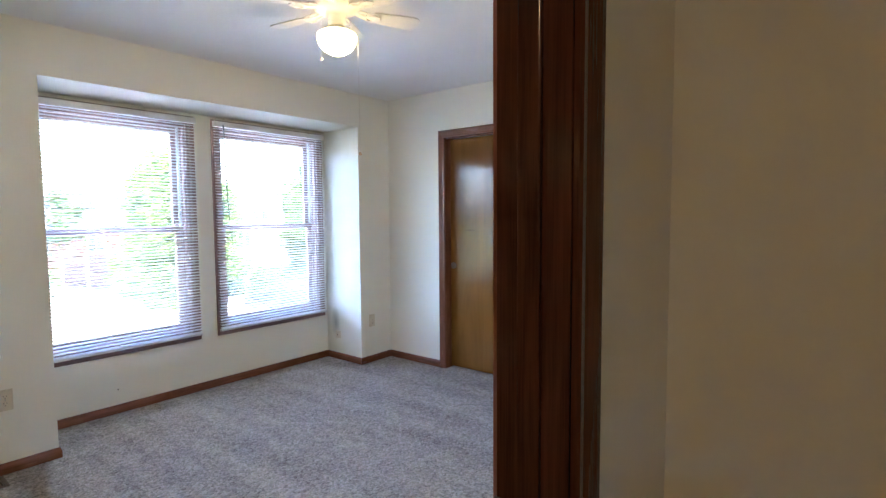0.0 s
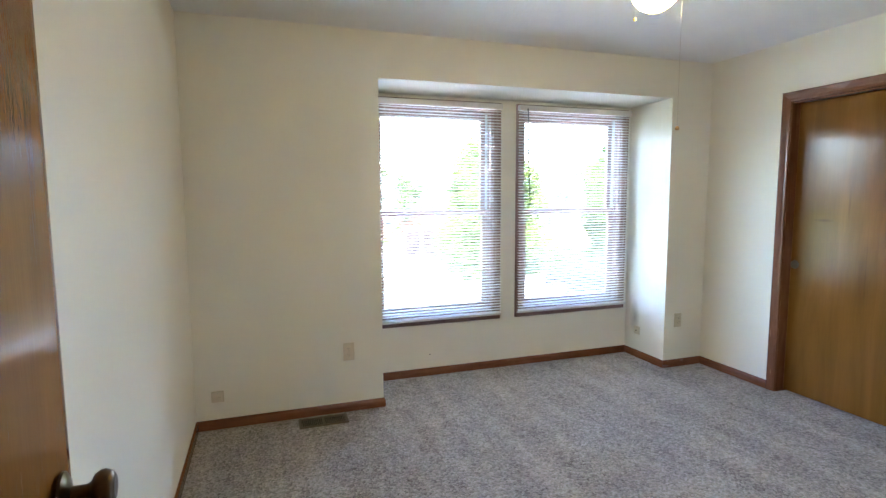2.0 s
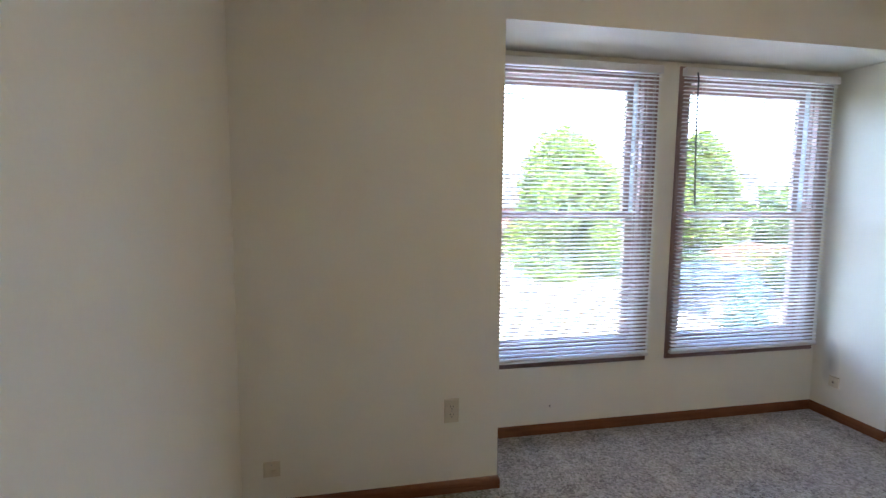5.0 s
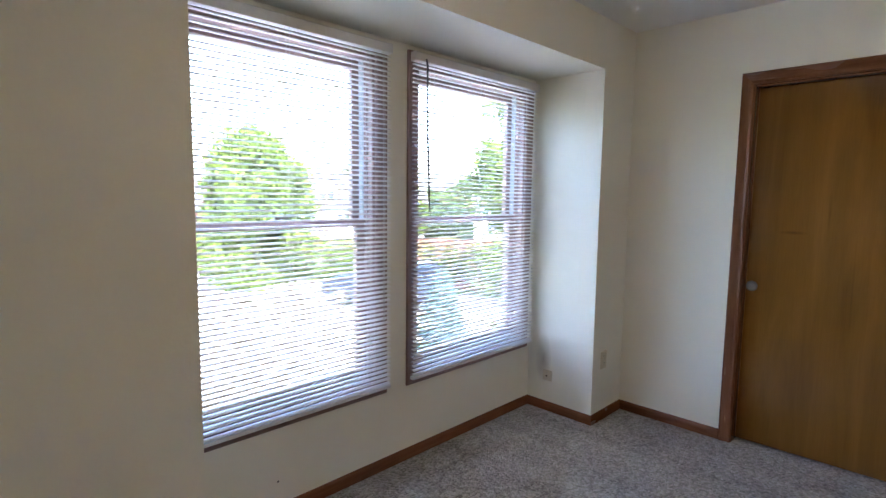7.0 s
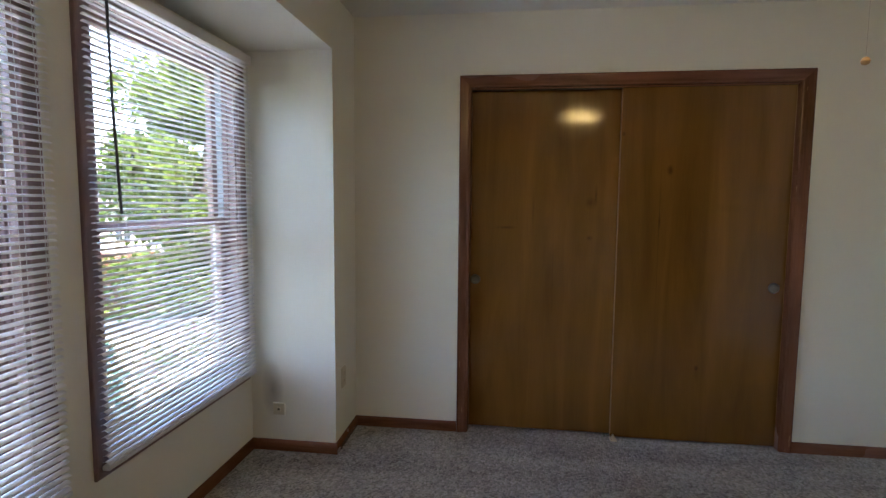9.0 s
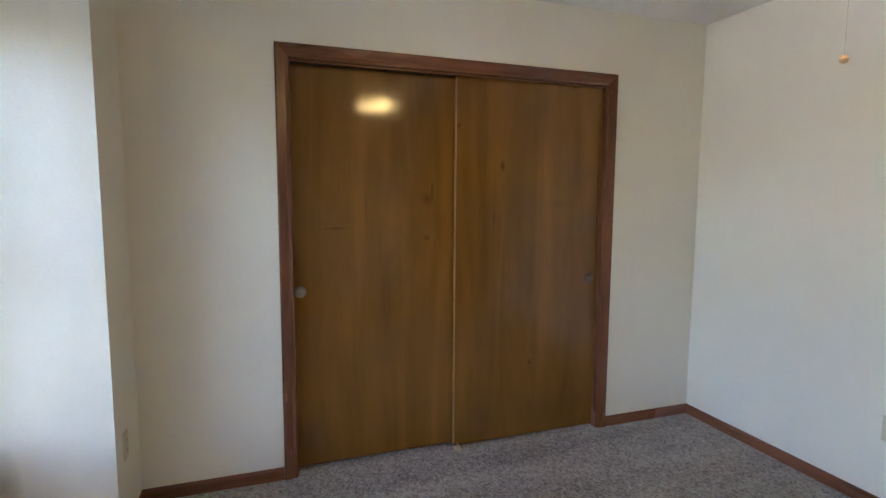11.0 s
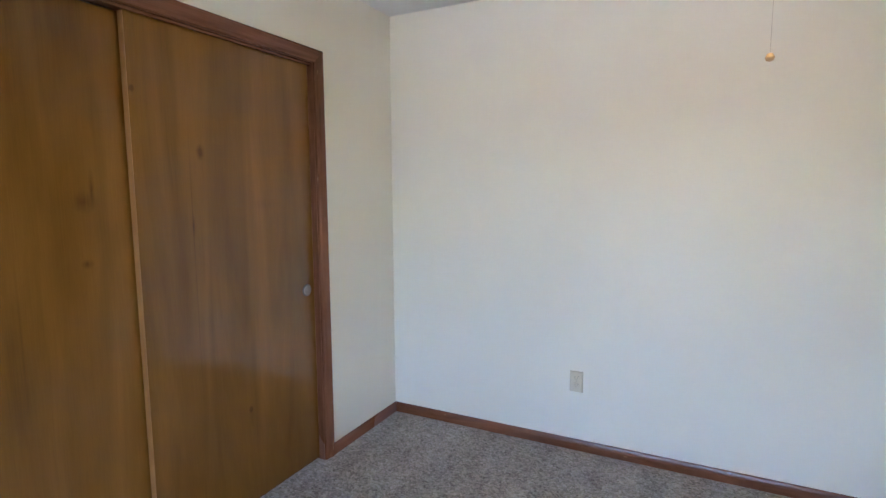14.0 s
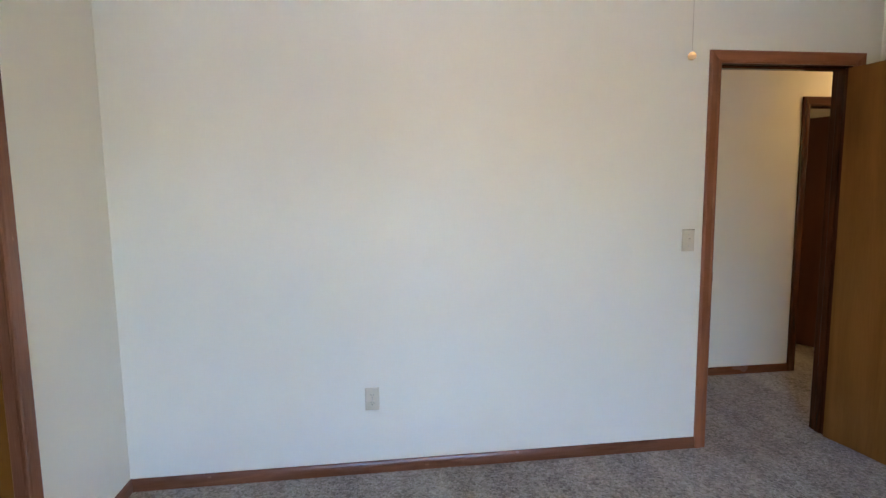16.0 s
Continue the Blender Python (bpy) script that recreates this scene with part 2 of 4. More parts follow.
WALL = material("cream_wall_paint", (0.84, 0.815, 0.715), 0.55, colour2=(0.805, 0.78, 0.68), scale=1.3, bump=0.0006, bump_scale=90.0, spec=0.3)
CEIL = material("white_ceiling_paint", (0.85, 0.84, 0.81), 0.9, colour2=(0.80, 0.79, 0.76), scale=2.0, bump=0.002, bump_scale=55.0, spec=0.2)
SCUFFED = material("scuffed_wall_paint", (0.84, 0.815, 0.715), 0.55, colour2=(0.805, 0.78, 0.68), scale=5.0, bump=0.0006, bump_scale=90.0, spec=0.3, stain=((-4.160, 3.508, 0.345), (0.065, 0.2, 0.17), (0.060, 0.045, 0.035)))
CARPET = carpet_material()
TRIM = {k: wood("stained_trim_" + k, (0.248, 0.098, 0.048), (0.098, 0.037, 0.019), k, 0.25, 1.8, wear=0.55) for k in "xyz"}
# Trim wood made lighter; window light on this casing is put into the colour.
TRIM_LIT = {k: wood("orange_stained_casing_" + k, (0.37, 0.130, 0.050), (0.19, 0.062, 0.024), k, 0.3, 1.8, wear=0.4) for k in "xyz"}
# A darker trim colour for the jambs, stops and hall-side casings.
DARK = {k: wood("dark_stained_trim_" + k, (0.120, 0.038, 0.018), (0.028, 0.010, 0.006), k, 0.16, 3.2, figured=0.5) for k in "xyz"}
LUAN_FRONT = wood("varnished_luan_front", (0.268, 0.120, 0.0235), (0.126, 0.053, 0.0098), "z", 0.085, 0.7, 0.5, figured=0.9, shine=0.62, spots=((-0.180, 1.549, 0.022, 0.034, 1.5), (0.009, 0.433, 0.013, 0.018, 2.2), (0.010, 0.400, 0.020, 0.060, 0.5), (-0.437, 1.750, 0.012, 0.016, 2.0), (-0.228, 1.15, 0.004, 0.62, 0.8), (-0.226, 1.27, 0.010, 0.055, 0.9), (0.15, 1.34, 0.10, 0.03, 0.25)))
LUAN_BACK = wood("varnished_luan_back", (0.268, 0.120, 0.0235), (0.126, 0.053, 0.0098), "z", 0.085, 0.7, 0.5, figured=0.9, shine=0.62, spots=((0.259, 1.365, 0.045, 0.040, 0.9), (0.285, 1.41, 0.012, 0.07, 0.9), (0.255, 1.161, 0.022, 0.018, 1.2), (-0.225, 1.217, 0.075, 0.012, 0.9), (-0.070, 1.33, 0.010, 0.13, 0.6), (0.05, 0.95, 0.006, 0.30, 0.5)))
LEAF = wood("varnished_door_face", (0.32, 0.138, 0.034), (0.16, 0.062, 0.015), "z", 0.085, 0.8, 0.6, shine=0.15, peel=0.0006, coat=0.6)
EDGE = wood("pale_door_edge", (0.44, 0.21, 0.055), (0.32, 0.14, 0.034), "z", 0.4, 2.0)
SASH = {k: wood("window_wood_" + k, (0.30, 0.195, 0.17), (0.19, 0.118, 0.10), k, 0.4, 1.6) for k in "xyz"}
VINYL = material("pale_jamb_liner", (0.62, 0.66, 0.68), 0.45, colour2=(0.5, 0.54, 0.56))
SLAT = material("white_slat_enamel", (0.85, 0.84, 0.84), 0.35, colour2=(0.80, 0.79, 0.79), scale=3)
RAIL = material("white_rail_enamel", (0.78, 0.77, 0.76), 0.3, scale=4)
CORD = material("white_cord", (0.75, 0.73, 0.70), 0.8)
WAND = material("dark_clear_wand", (0.10, 0.10, 0.11), 0.15)
GLASS = glass("window_glass")
ALMOND = material("almond_plastic", (0.66, 0.60, 0.46), 0.35, colour2=(0.62, 0.56, 0.42), scale=20)
SLOT = material("dark_slot", (0.02, 0.018, 0.015), 0.6)
SCREW = material("steel_screw", (0.5, 0.48, 0.44), 0.35, 1.0)
BRONZE = material("aged_bronze", (0.17, 0.12, 0.075), 0.3, 1.0, colour2=(0.09, 0.065, 0.045), scale=30)
NICKEL = material("dull_nickel", (0.62, 0.58, 0.50), 0.5, 0.55, scale=30)
PULL = material("tarnished_nickel", (0.27, 0.23, 0.17), 0.28, 1.0, colour2=(0.20, 0.165, 0.12), scale=25)
REGISTER = material("brown_register_enamel", (0.13, 0.10, 0.082), 0.4, 0.3, scale=30)
FANWHITE = material("white_fan_enamel", (0.80, 0.77, 0.70), 0.4, scale=6)
BRASS = material("polished_brass", (0.75, 0.50, 0.18), 0.22, 1.0, scale=30)
CHAIN = material("pale_bead_chain", (0.62, 0.57, 0.48), 0.4, 0.4, scale=40)
BALLWOOD = material("turned_maple_ball", (0.62, 0.42, 0.20), 0.4, colour2=(0.5, 0.32, 0.14), scale=60)
BOWL = glow("frosted_lit_glass", (1.0, 0.67, 0.22), 2.7, -0.285, -0.205)
HALLBOWL = glow("hall_lit_glass", (1.0, 0.60, 0.22), 0.66)
CREAMPLASTIC = material("cream_nylon", (0.62, 0.52, 0.34), 0.5)
REDDOOR = wood("red_brown_door", (0.13, 0.040, 0.014), (0.075, 0.022, 0.009), "z", 0.3, 0.6, 0.6)


# ---- shaping ----
def box(bm, x0, x1, y0, y1, z0, z1, bevel=0.0, m=None):
    made = bmesh.ops.create_cube(bm, size=1.0)["verts"]
    for v in made:
        v.co = Vector(((x0 + x1) / 2 + v.co.x * (x1 - x0), (y0 + y1) / 2 + v.co.y * (y1 - y0), (z0 + z1) / 2 + v.co.z * (z1 - z0)))
    if bevel:
        edges = list({e for v in made for e in v.link_edges})
        made = [v for v in bmesh.ops.bevel(bm, geom=edges, offset=bevel, segments=2, profile=0.5, affect="EDGES")["verts"]]
    if m is not None:
        bmesh.ops.transform(bm, matrix=m, verts=made)
    return made


def lathe(bm, profile, steps=24, m=None):
    """A turned shape: profile of (radius, height), round z."""
    rings = []
    made = []
    for r, z in profile:
        ring = [bm.verts.new((r * math.cos(2 * math.pi * k / steps), r * math.sin(2 * math.pi * k / steps), z)) for k in range(steps)] if r > 1e-6 else [bm.verts.new((0, 0, z))]
        rings.append(ring)
        made += ring
    for a, b in zip(rings, rings[1:]):
        for k in range(steps):
            q = (k + 1) % steps
            if len(a) == 1 and len(b) == 1:
                continue
            if len(a) == 1:
                bm.faces.new((a[0], b[q], b[k]))
            elif len(b) == 1:
                bm.faces.new((a[k], a[q], b[0]))
            else:
                bm.faces.new((a[k], a[q], b[q], b[k]))
    if m is not None:
        bmesh.ops.transform(bm, matrix=m, verts=made)
    return made


def prism(bm, ends):
    """Closes a shape between two loops of the same count."""
    a, b = [[bm.verts.new(p) for p in loop] for loop in ends]
    n = len(a)
    for k in range(n):
        q = (k + 1) % n
        bm.faces.new((a[k], a[q], b[q], b[k]))
    bm.faces.new(list(reversed(a)))
    bm.faces.new(b)


def tube(bm, points, radius, steps=8):
    pts = [Vector(p) for p in points]
    rings = []
    for i, p in enumerate(pts):
        d = (pts[min(i + 1, len(pts) - 1)] - pts[max(i - 1, 0)]).normalized()
        side = d.orthogonal().normalized()
        up = d.cross(side)
        r = radius[i] if isinstance(radius, (list, tuple)) else radius
        rings.append([bm.verts.new(p + side * r * math.cos(2 * math.pi * k / steps) + up * r * math.sin(2 * math.pi * k / steps)) for k in range(steps)])
    for a, b in zip(rings, rings[1:]):
        best = min(range(steps), key=lambda s: (a[0].co - b[s].co).length)
        b[:] = b[best:] + b[:best]
        for k in range(steps):
            q = (k + 1) % steps
            bm.faces.new((a[k], a[q], b[q], b[k]))
    bm.faces.new(list(reversed(rings[0])))
    bm.faces.new(rings[-1])


def finish(name, bm, mat, smooth=False):
    bmesh.ops.recalc_face_normals(bm, faces=bm.faces)
    me = bpy.data.meshes.new(name)
    bm.to_mesh(me)
    bm.free()
    me.materials.append(mat)
    if smooth:
        for p in me.polygons:
            p.use_smooth = True
        me.set_sharp_from_angle(angle=radians(40))
    return me


def part(name, bm, mat, parent=None, label="", smooth=False):
    ob = new(name, finish(name, bm, mat, smooth))
    ob.parent = parent
    return tagged(ob, label)


def shared(name, mesh, parent, m, label=""):
    ob = new(name, mesh)
    ob.parent = parent
    ob.matrix_basis = m
    return tagged(ob, label)


def thing(name, label, category, m=None, group="", kind=""):
    ob = new(name)
    ob.empty_display_size = 0.1
    if m is not None:
        ob.matrix_basis = m
    return tagged(ob, label, category, group, kind)


def structure(name, bm, mat, label, category, smooth=False):
    return tagged(new(name, finish(name, bm, mat, smooth)), label, category, "", "structure")


def panel(bm, axis, d0, d1, u, v, holes=()):
    """A wall slab between d0 and d1 on an axis, over u and v, with rectangular holes (u0, u1, v0, v1) through it."""
    us = sorted({*u, *[h[0] for h in holes], *[h[1] for h in holes]})
    vs = sorted({*v, *[h[2] for h in holes], *[h[3] for h in holes]})
    us, vs = [a for a in us if u[0] <= a <= u[1]], [a for a in vs if v[0] <= a <= v[1]]

    def at(d, a, b):
        return {"x": (d, a, b), "y": (a, d, b), "z": (a, b, d)}[axis]

    def solid(i, j):
        if not (0 <= i < len(us) - 1 and 0 <= j < len(vs) - 1):
            return False
        cu, cv = (us[i] + us[i + 1]) / 2, (vs[j] + vs[j + 1]) / 2
        return not any(h[0] < cu < h[1] and h[2] < cv < h[3] for h in holes)

    keep = {}

    def vert(d, a, b):
        key = (d, a, b)
        if key not in keep:
            keep[key] = bm.verts.new(at(d, a, b))
        return keep[key]

    for i in range(len(us) - 1):
        for j in range(len(vs) - 1):
            if not solid(i, j):
                continue
            a0, a1, b0, b1 = us[i], us[i + 1], vs[j], vs[j + 1]
            for d in (d0, d1):
                bm.faces.new([vert(d, a0, b0), vert(d, a1, b0), vert(d, a1, b1), vert(d, a0, b1)])
            for di, dj, p, q in ((-1, 0, (a0, b0), (a0, b1)), (1, 0, (a1, b0), (a1, b1)), (0, -1, (a0, b0), (a1, b0)), (0, 1, (a0, b1), (a1, b1))):
                if not solid(i + di, j + dj):
                    bm.faces.new([vert(d0, *p), vert(d0, *q), vert(d1, *q), vert(d1, *p)])


# ---- plan: x to the east, y to the north, floor at z = 0 ----
XW, XB, XE, YS, YN, ZC = -3.803, -4.281, -0.675, 0.05, 3.888, 2.432
BAY0, BAY1, ZBAY = 1.195, 3.508, 2.147
CL0, CL1, CLZ = -3.115, -1.376, 2.022            # closet opening between its jambs
DR0, DR1, DRZ = 0.212, 0.950, 2.022              # bedroom door opening
XH, HALLN, HALLE, HALLS = -0.56, 1.39, 0.330, -2.6
HD0, HD1, HDZ = -1.22, -0.46, 1.985               # doorway across the hall
WINS = ((1.265, 2.205), (2.468, 3.409))           # window openings along the bay
WZ0, WZ1 = 0.472, 2.057

bm = bmesh.new()
panel(bm, "x", XW - 0.12, XW, (YS - 0.12, YN + 0.115), (0, ZC), [(BAY0, BAY1, 0, ZBAY)])
structure("wall_west", bm, WALL, "cream painted wall with a deep window bay", "wall")
bm = bmesh.new()
panel(bm, "x", XB - 0.15, XB, (BAY0 - 0.12, BAY1 + 0.12), (0, ZBAY + 0.1), [(a, b, WZ0, WZ1) for a, b in WINS])
structure("wall_bay", bm, WALL, "cream painted back wall of the window bay", "wall")
for name, a, b in (("wall_bay_south", BAY0 - 0.12, BAY0), ("wall_bay_north", BAY1, BAY1 + 0.12)):
    bm = bmesh.new()
    panel(bm, "y", a, b, (XB, XW - 0.12), (0, ZBAY))
    structure(name, bm, SCUFFED if "north" in name else WALL, "cream painted side wall of the window bay" + (" with a grey scuff" if "north" in name else ""), "wall")
bm = bmesh.new()
panel(bm, "z", ZBAY, ZBAY + 0.1, (XB, XW - 0.12), (BAY0, BAY1))
structure("ceiling_bay", bm, WALL, "cream painted soffit over the window bay", "ceiling")
bm = bmesh.new()
panel(bm, "y", YN, YN + 0.115, (XW, XE), (0, ZC), [(CL0 - 0.02, CL1 + 0.02, 0, CLZ + 0.02)])
structure("wall_north", bm, WALL, "cream painted wall with a wide closet opening", "wall")
bm = bmesh.new()
panel(bm, "y", YS - 0.12, YS, (XW, XE), (0, ZC))
structure("wall_south", bm, WALL, "plain cream painted wall behind the open door", "wall")
bm = bmesh.new()
panel(bm, "x", XE, XH, (HALLS, YN + 0.115), (0, ZC), [(DR0 - 0.02, DR1 + 0.02, 0, DRZ + 0.02)])
structure("wall_east", bm, WALL, "cream painted wall with the bedroom doorway", "wall")
bm = bmesh.new()
panel(bm, "y", HALLN, HALLN + 0.115, (XH, HALLE), (0, ZC))
structure("wall_hall_north", bm, WALL, "cream painted end wall of the hall", "wall")
bm = bmesh.new()
panel(bm, "x", HALLE, HALLE + 0.115, (HALLS, HALLN + 0.115), (0, ZC), [(HD0 - 0.02, HD1 + 0.02, 0, HDZ + 0.02)])
structure("wall_hall_east", bm, WALL, "cream painted hall wall with another doorway", "wall")
bm = bmesh.new()
panel(bm, "y", HALLS - 0.115, HALLS, (XE, 3.0), (0, ZC))
structure("wall_hall_south", bm, WALL, "plain cream painted end wall", "wall")
bm = bmesh.new()
panel(bm, "x", 2.9, 3.0, (HALLS, 0.6), (0, ZC))
structure("wall_far_east", bm, WALL, "plain cream painted wall of the room across the hall", "wall")
bm = bmesh.new()
panel(bm, "y", 0.6, 0.7, (HALLE + 0.115, 3.0), (0, ZC))
structure("wall_far_north", bm, WALL, "plain cream painted wall of the room across the hall", "wall")
bm = bmesh.new()
panel(bm, "y", YN + 0.72, YN + 0.8, (XW, XE), (0, ZC))
panel(bm, "x", XW - 0.12, XW, (YN + 0.117, YN + 0.8), (0, ZC))
panel(bm, "x", XE, XE + 0.1, (YN + 0.117, YN + 0.8), (0, ZC))
structure("wall_closet", bm, WALL, "plain walls inside the closet", "wall")
bm = bmesh.new()
panel(bm, "z", ZC, ZC + 0.15, (XW - 0.12, 3.0), (HALLS - 0.115, YN + 0.8))
structure("ceiling", bm, CEIL, "white painted ceiling with a light texture", "ceiling")
bm = bmesh.new()
panel(bm, "z", -0.25, 0.0, (XB - 0.15, 3.0), (HALLS - 0.115, YN + 0.8))
structure("floor", bm, CARPET, "grey-brown textured plush wall-to-wall carpet with vacuum streaks", "carpet")


# ---- trim ----
def boards(place, sides, u0, u1, v0, v1, profile, mats, parent=None, names=("side_casing", "head_casing", "side_casing", "apron_casing")):
    """Mitred boards round an opening. place(u, v, h) gives the point; profile: (distance outwards, height off the wall)."""
    corner = {"l": lambda w: ((u0 - w, v0 if "b" not in sides else v0 - w), (u0 - w, v1 + w)), "t": lambda w: ((u0 - w, v1 + w), (u1 + w, v1 + w)),
              "r": lambda w: ((u1 + w, v1 + w), (u1 + w, v0 if "b" not in sides else v0 - w)), "b": lambda w: ((u1 + w, v0 - w), (u0 - w, v0 - w))}
    for s, name in zip("ltrb", names):
        if s in sides:
            b = bmesh.new()
            prism(b, [[place(*corner[s](w)[e], h) for w, h in profile] for e in (0, 1)])
            part(name, b, mats[0] if s in "lr" else mats[1], parent)


CASING = ((0.0, 0.0), (0.0, 0.008), (0.006, 0.011), (0.018, 0.010), (0.030, 0.013), (0.048, 0.017), (0.056, 0.018), (0.062, 0.013), (0.063, 0.0))
closet_trim = thing("trim_closet", "red-brown stained wood casing round the closet opening", "door casing", kind="structure")
boards(lambda u, v, h: (u, YN - h, v), "ltr", CL0 - 0.004, CL1 + 0.004, 0, CLZ + 0.004, CASING, (TRIM["z"], TRIM["x"]), closet_trim)
for a, b in ((CL0 - 0.02, CL0), (CL1, CL1 + 0.02)):
    bm = bmesh.new()
    box(bm, a + 0.001, b, YN + 0.001, YN + 0.114, 0, CLZ)
    part("jamb", bm, TRIM["z"], closet_trim)
bm = bmesh.new()
box(bm, CL0 - 0.019, CL1 + 0.019, YN + 0.001, YN + 0.114, CLZ, CLZ + 0.019)
part("head_jamb", bm, TRIM["x"], closet_trim)
bm = bmesh.new()
box(bm, CL0, CL1, YN + 0.010, YN + 0.026, CLZ - 0.010, CLZ - 0.0005, 0.002)
part("track_fascia", bm, TRIM["x"], closet_trim)
door_trim = thing("trim_bedroom_door", "red-brown stained wood casing and jamb of the bedroom doorway", "door casing", kind="structure")
boards(lambda u, v, h: (XE - h, u, v), "ltr", DR0 - 0.004, DR1 + 0.004, 0, DRZ + 0.004, CASING, (TRIM_LIT["z"], TRIM_LIT["y"]), door_trim)
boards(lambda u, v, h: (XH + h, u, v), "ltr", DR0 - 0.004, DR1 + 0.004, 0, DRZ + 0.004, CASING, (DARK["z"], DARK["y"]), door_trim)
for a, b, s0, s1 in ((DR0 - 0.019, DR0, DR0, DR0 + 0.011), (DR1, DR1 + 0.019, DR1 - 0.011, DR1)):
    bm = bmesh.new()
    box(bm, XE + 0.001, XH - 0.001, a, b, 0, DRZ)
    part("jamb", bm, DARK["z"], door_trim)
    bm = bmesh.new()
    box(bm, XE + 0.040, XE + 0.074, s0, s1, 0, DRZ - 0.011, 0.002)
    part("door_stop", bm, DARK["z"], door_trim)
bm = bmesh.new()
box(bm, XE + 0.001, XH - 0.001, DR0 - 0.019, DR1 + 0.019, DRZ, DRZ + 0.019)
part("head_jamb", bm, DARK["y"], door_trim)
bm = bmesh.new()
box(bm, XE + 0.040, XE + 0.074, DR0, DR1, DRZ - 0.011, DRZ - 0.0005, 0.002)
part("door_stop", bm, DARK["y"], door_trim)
bm = bmesh.new()
box(bm, XE - 0.003, XE + 0.032, DR1 - 0.002, DR1 + 0.001, 0.907, 0.963, 0.0008)
plate = part("strike_plate", bm, BRONZE, door_trim, "dark aged strike plate")
hall_trim = thing("trim_hall_door", "dark stained wood casing of the doorway across the hall", "door casing", kind="structure")
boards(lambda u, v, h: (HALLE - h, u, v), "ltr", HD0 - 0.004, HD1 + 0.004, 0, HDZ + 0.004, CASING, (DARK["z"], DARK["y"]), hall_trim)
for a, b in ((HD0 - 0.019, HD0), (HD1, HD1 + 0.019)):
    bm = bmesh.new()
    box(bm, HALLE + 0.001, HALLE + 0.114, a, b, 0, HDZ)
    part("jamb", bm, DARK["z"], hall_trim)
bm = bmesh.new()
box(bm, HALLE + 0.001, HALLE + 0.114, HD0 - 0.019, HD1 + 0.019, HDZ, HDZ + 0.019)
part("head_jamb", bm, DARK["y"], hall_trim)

BASE = ((0.0, 0.0), (0.012, 0.0), (0.012, 0.034), (0.010, 0.046), (0.006, 0.056), (0.002, 0.060), (0.0, 0.060))


def baseboard(x0, y0, x1, y1, nx, ny, cut0=0.0, cut1=0.0, mats=None):
    """A run of baseboard on a wall line; nx, ny points into the room. cut: +1 mitres an inner corner, -1 an outer one."""
    d = Vector((x1 - x0, y1 - y0, 0)).normalized()
    nrm = Vector((nx, ny, 0))
    b = bmesh.new()
    prism(b, [[Vector((x, y, 0)) + nrm * (h + 0.0005) + d * (h * c) + Vector((0, 0, z)) for h, z in BASE] for x, y, c in ((x0, y0, cut0), (x1, y1, -cut1))])
    structure("baseboard", b, (mats or TRIM)["x" if abs(d.x) > 0.5 else "y"], "red-brown stained wood baseboard above the carpet", "baseboard")


baseboard(XW, YS, XW, BAY0, 1, 0, 1, -1)
baseboard(XW, BAY0, XB, BAY0, 0, 1, -1, 1)
baseboard(XB, BAY0, XB, BAY1, 1, 0, 1, 1)
baseboard(XB, BAY1, XW, BAY1, 0, -1, 1, -1)
baseboard(XW, BAY1, XW, YN, 1, 0, -1, 1)
baseboard(XW, YN, CL0 - 0.068, YN, 0, -1, 1, 0)
baseboard(CL1 + 0.068, YN, XE, YN, 0, -1, 0, 1)
baseboard(XE, YN, XE, DR1 + 0.068, -1, 0, 1, 0)
baseboard(XE, DR0 - 0.068, XE, YS, -1, 0, 0, 1)
baseboard(XE, YS, XW, YS, 0, 1, 1, 1)
baseboard(XH, DR1 + 0.068, XH, HALLN, 1, 0, 0, 1)
baseboard(XH, HALLN, HALLE, HALLN, 0, -1, 1, 1)
baseboard(HALLE, HALLN, HALLE, HD1 + 0.068, -1, 0, 1, 0)


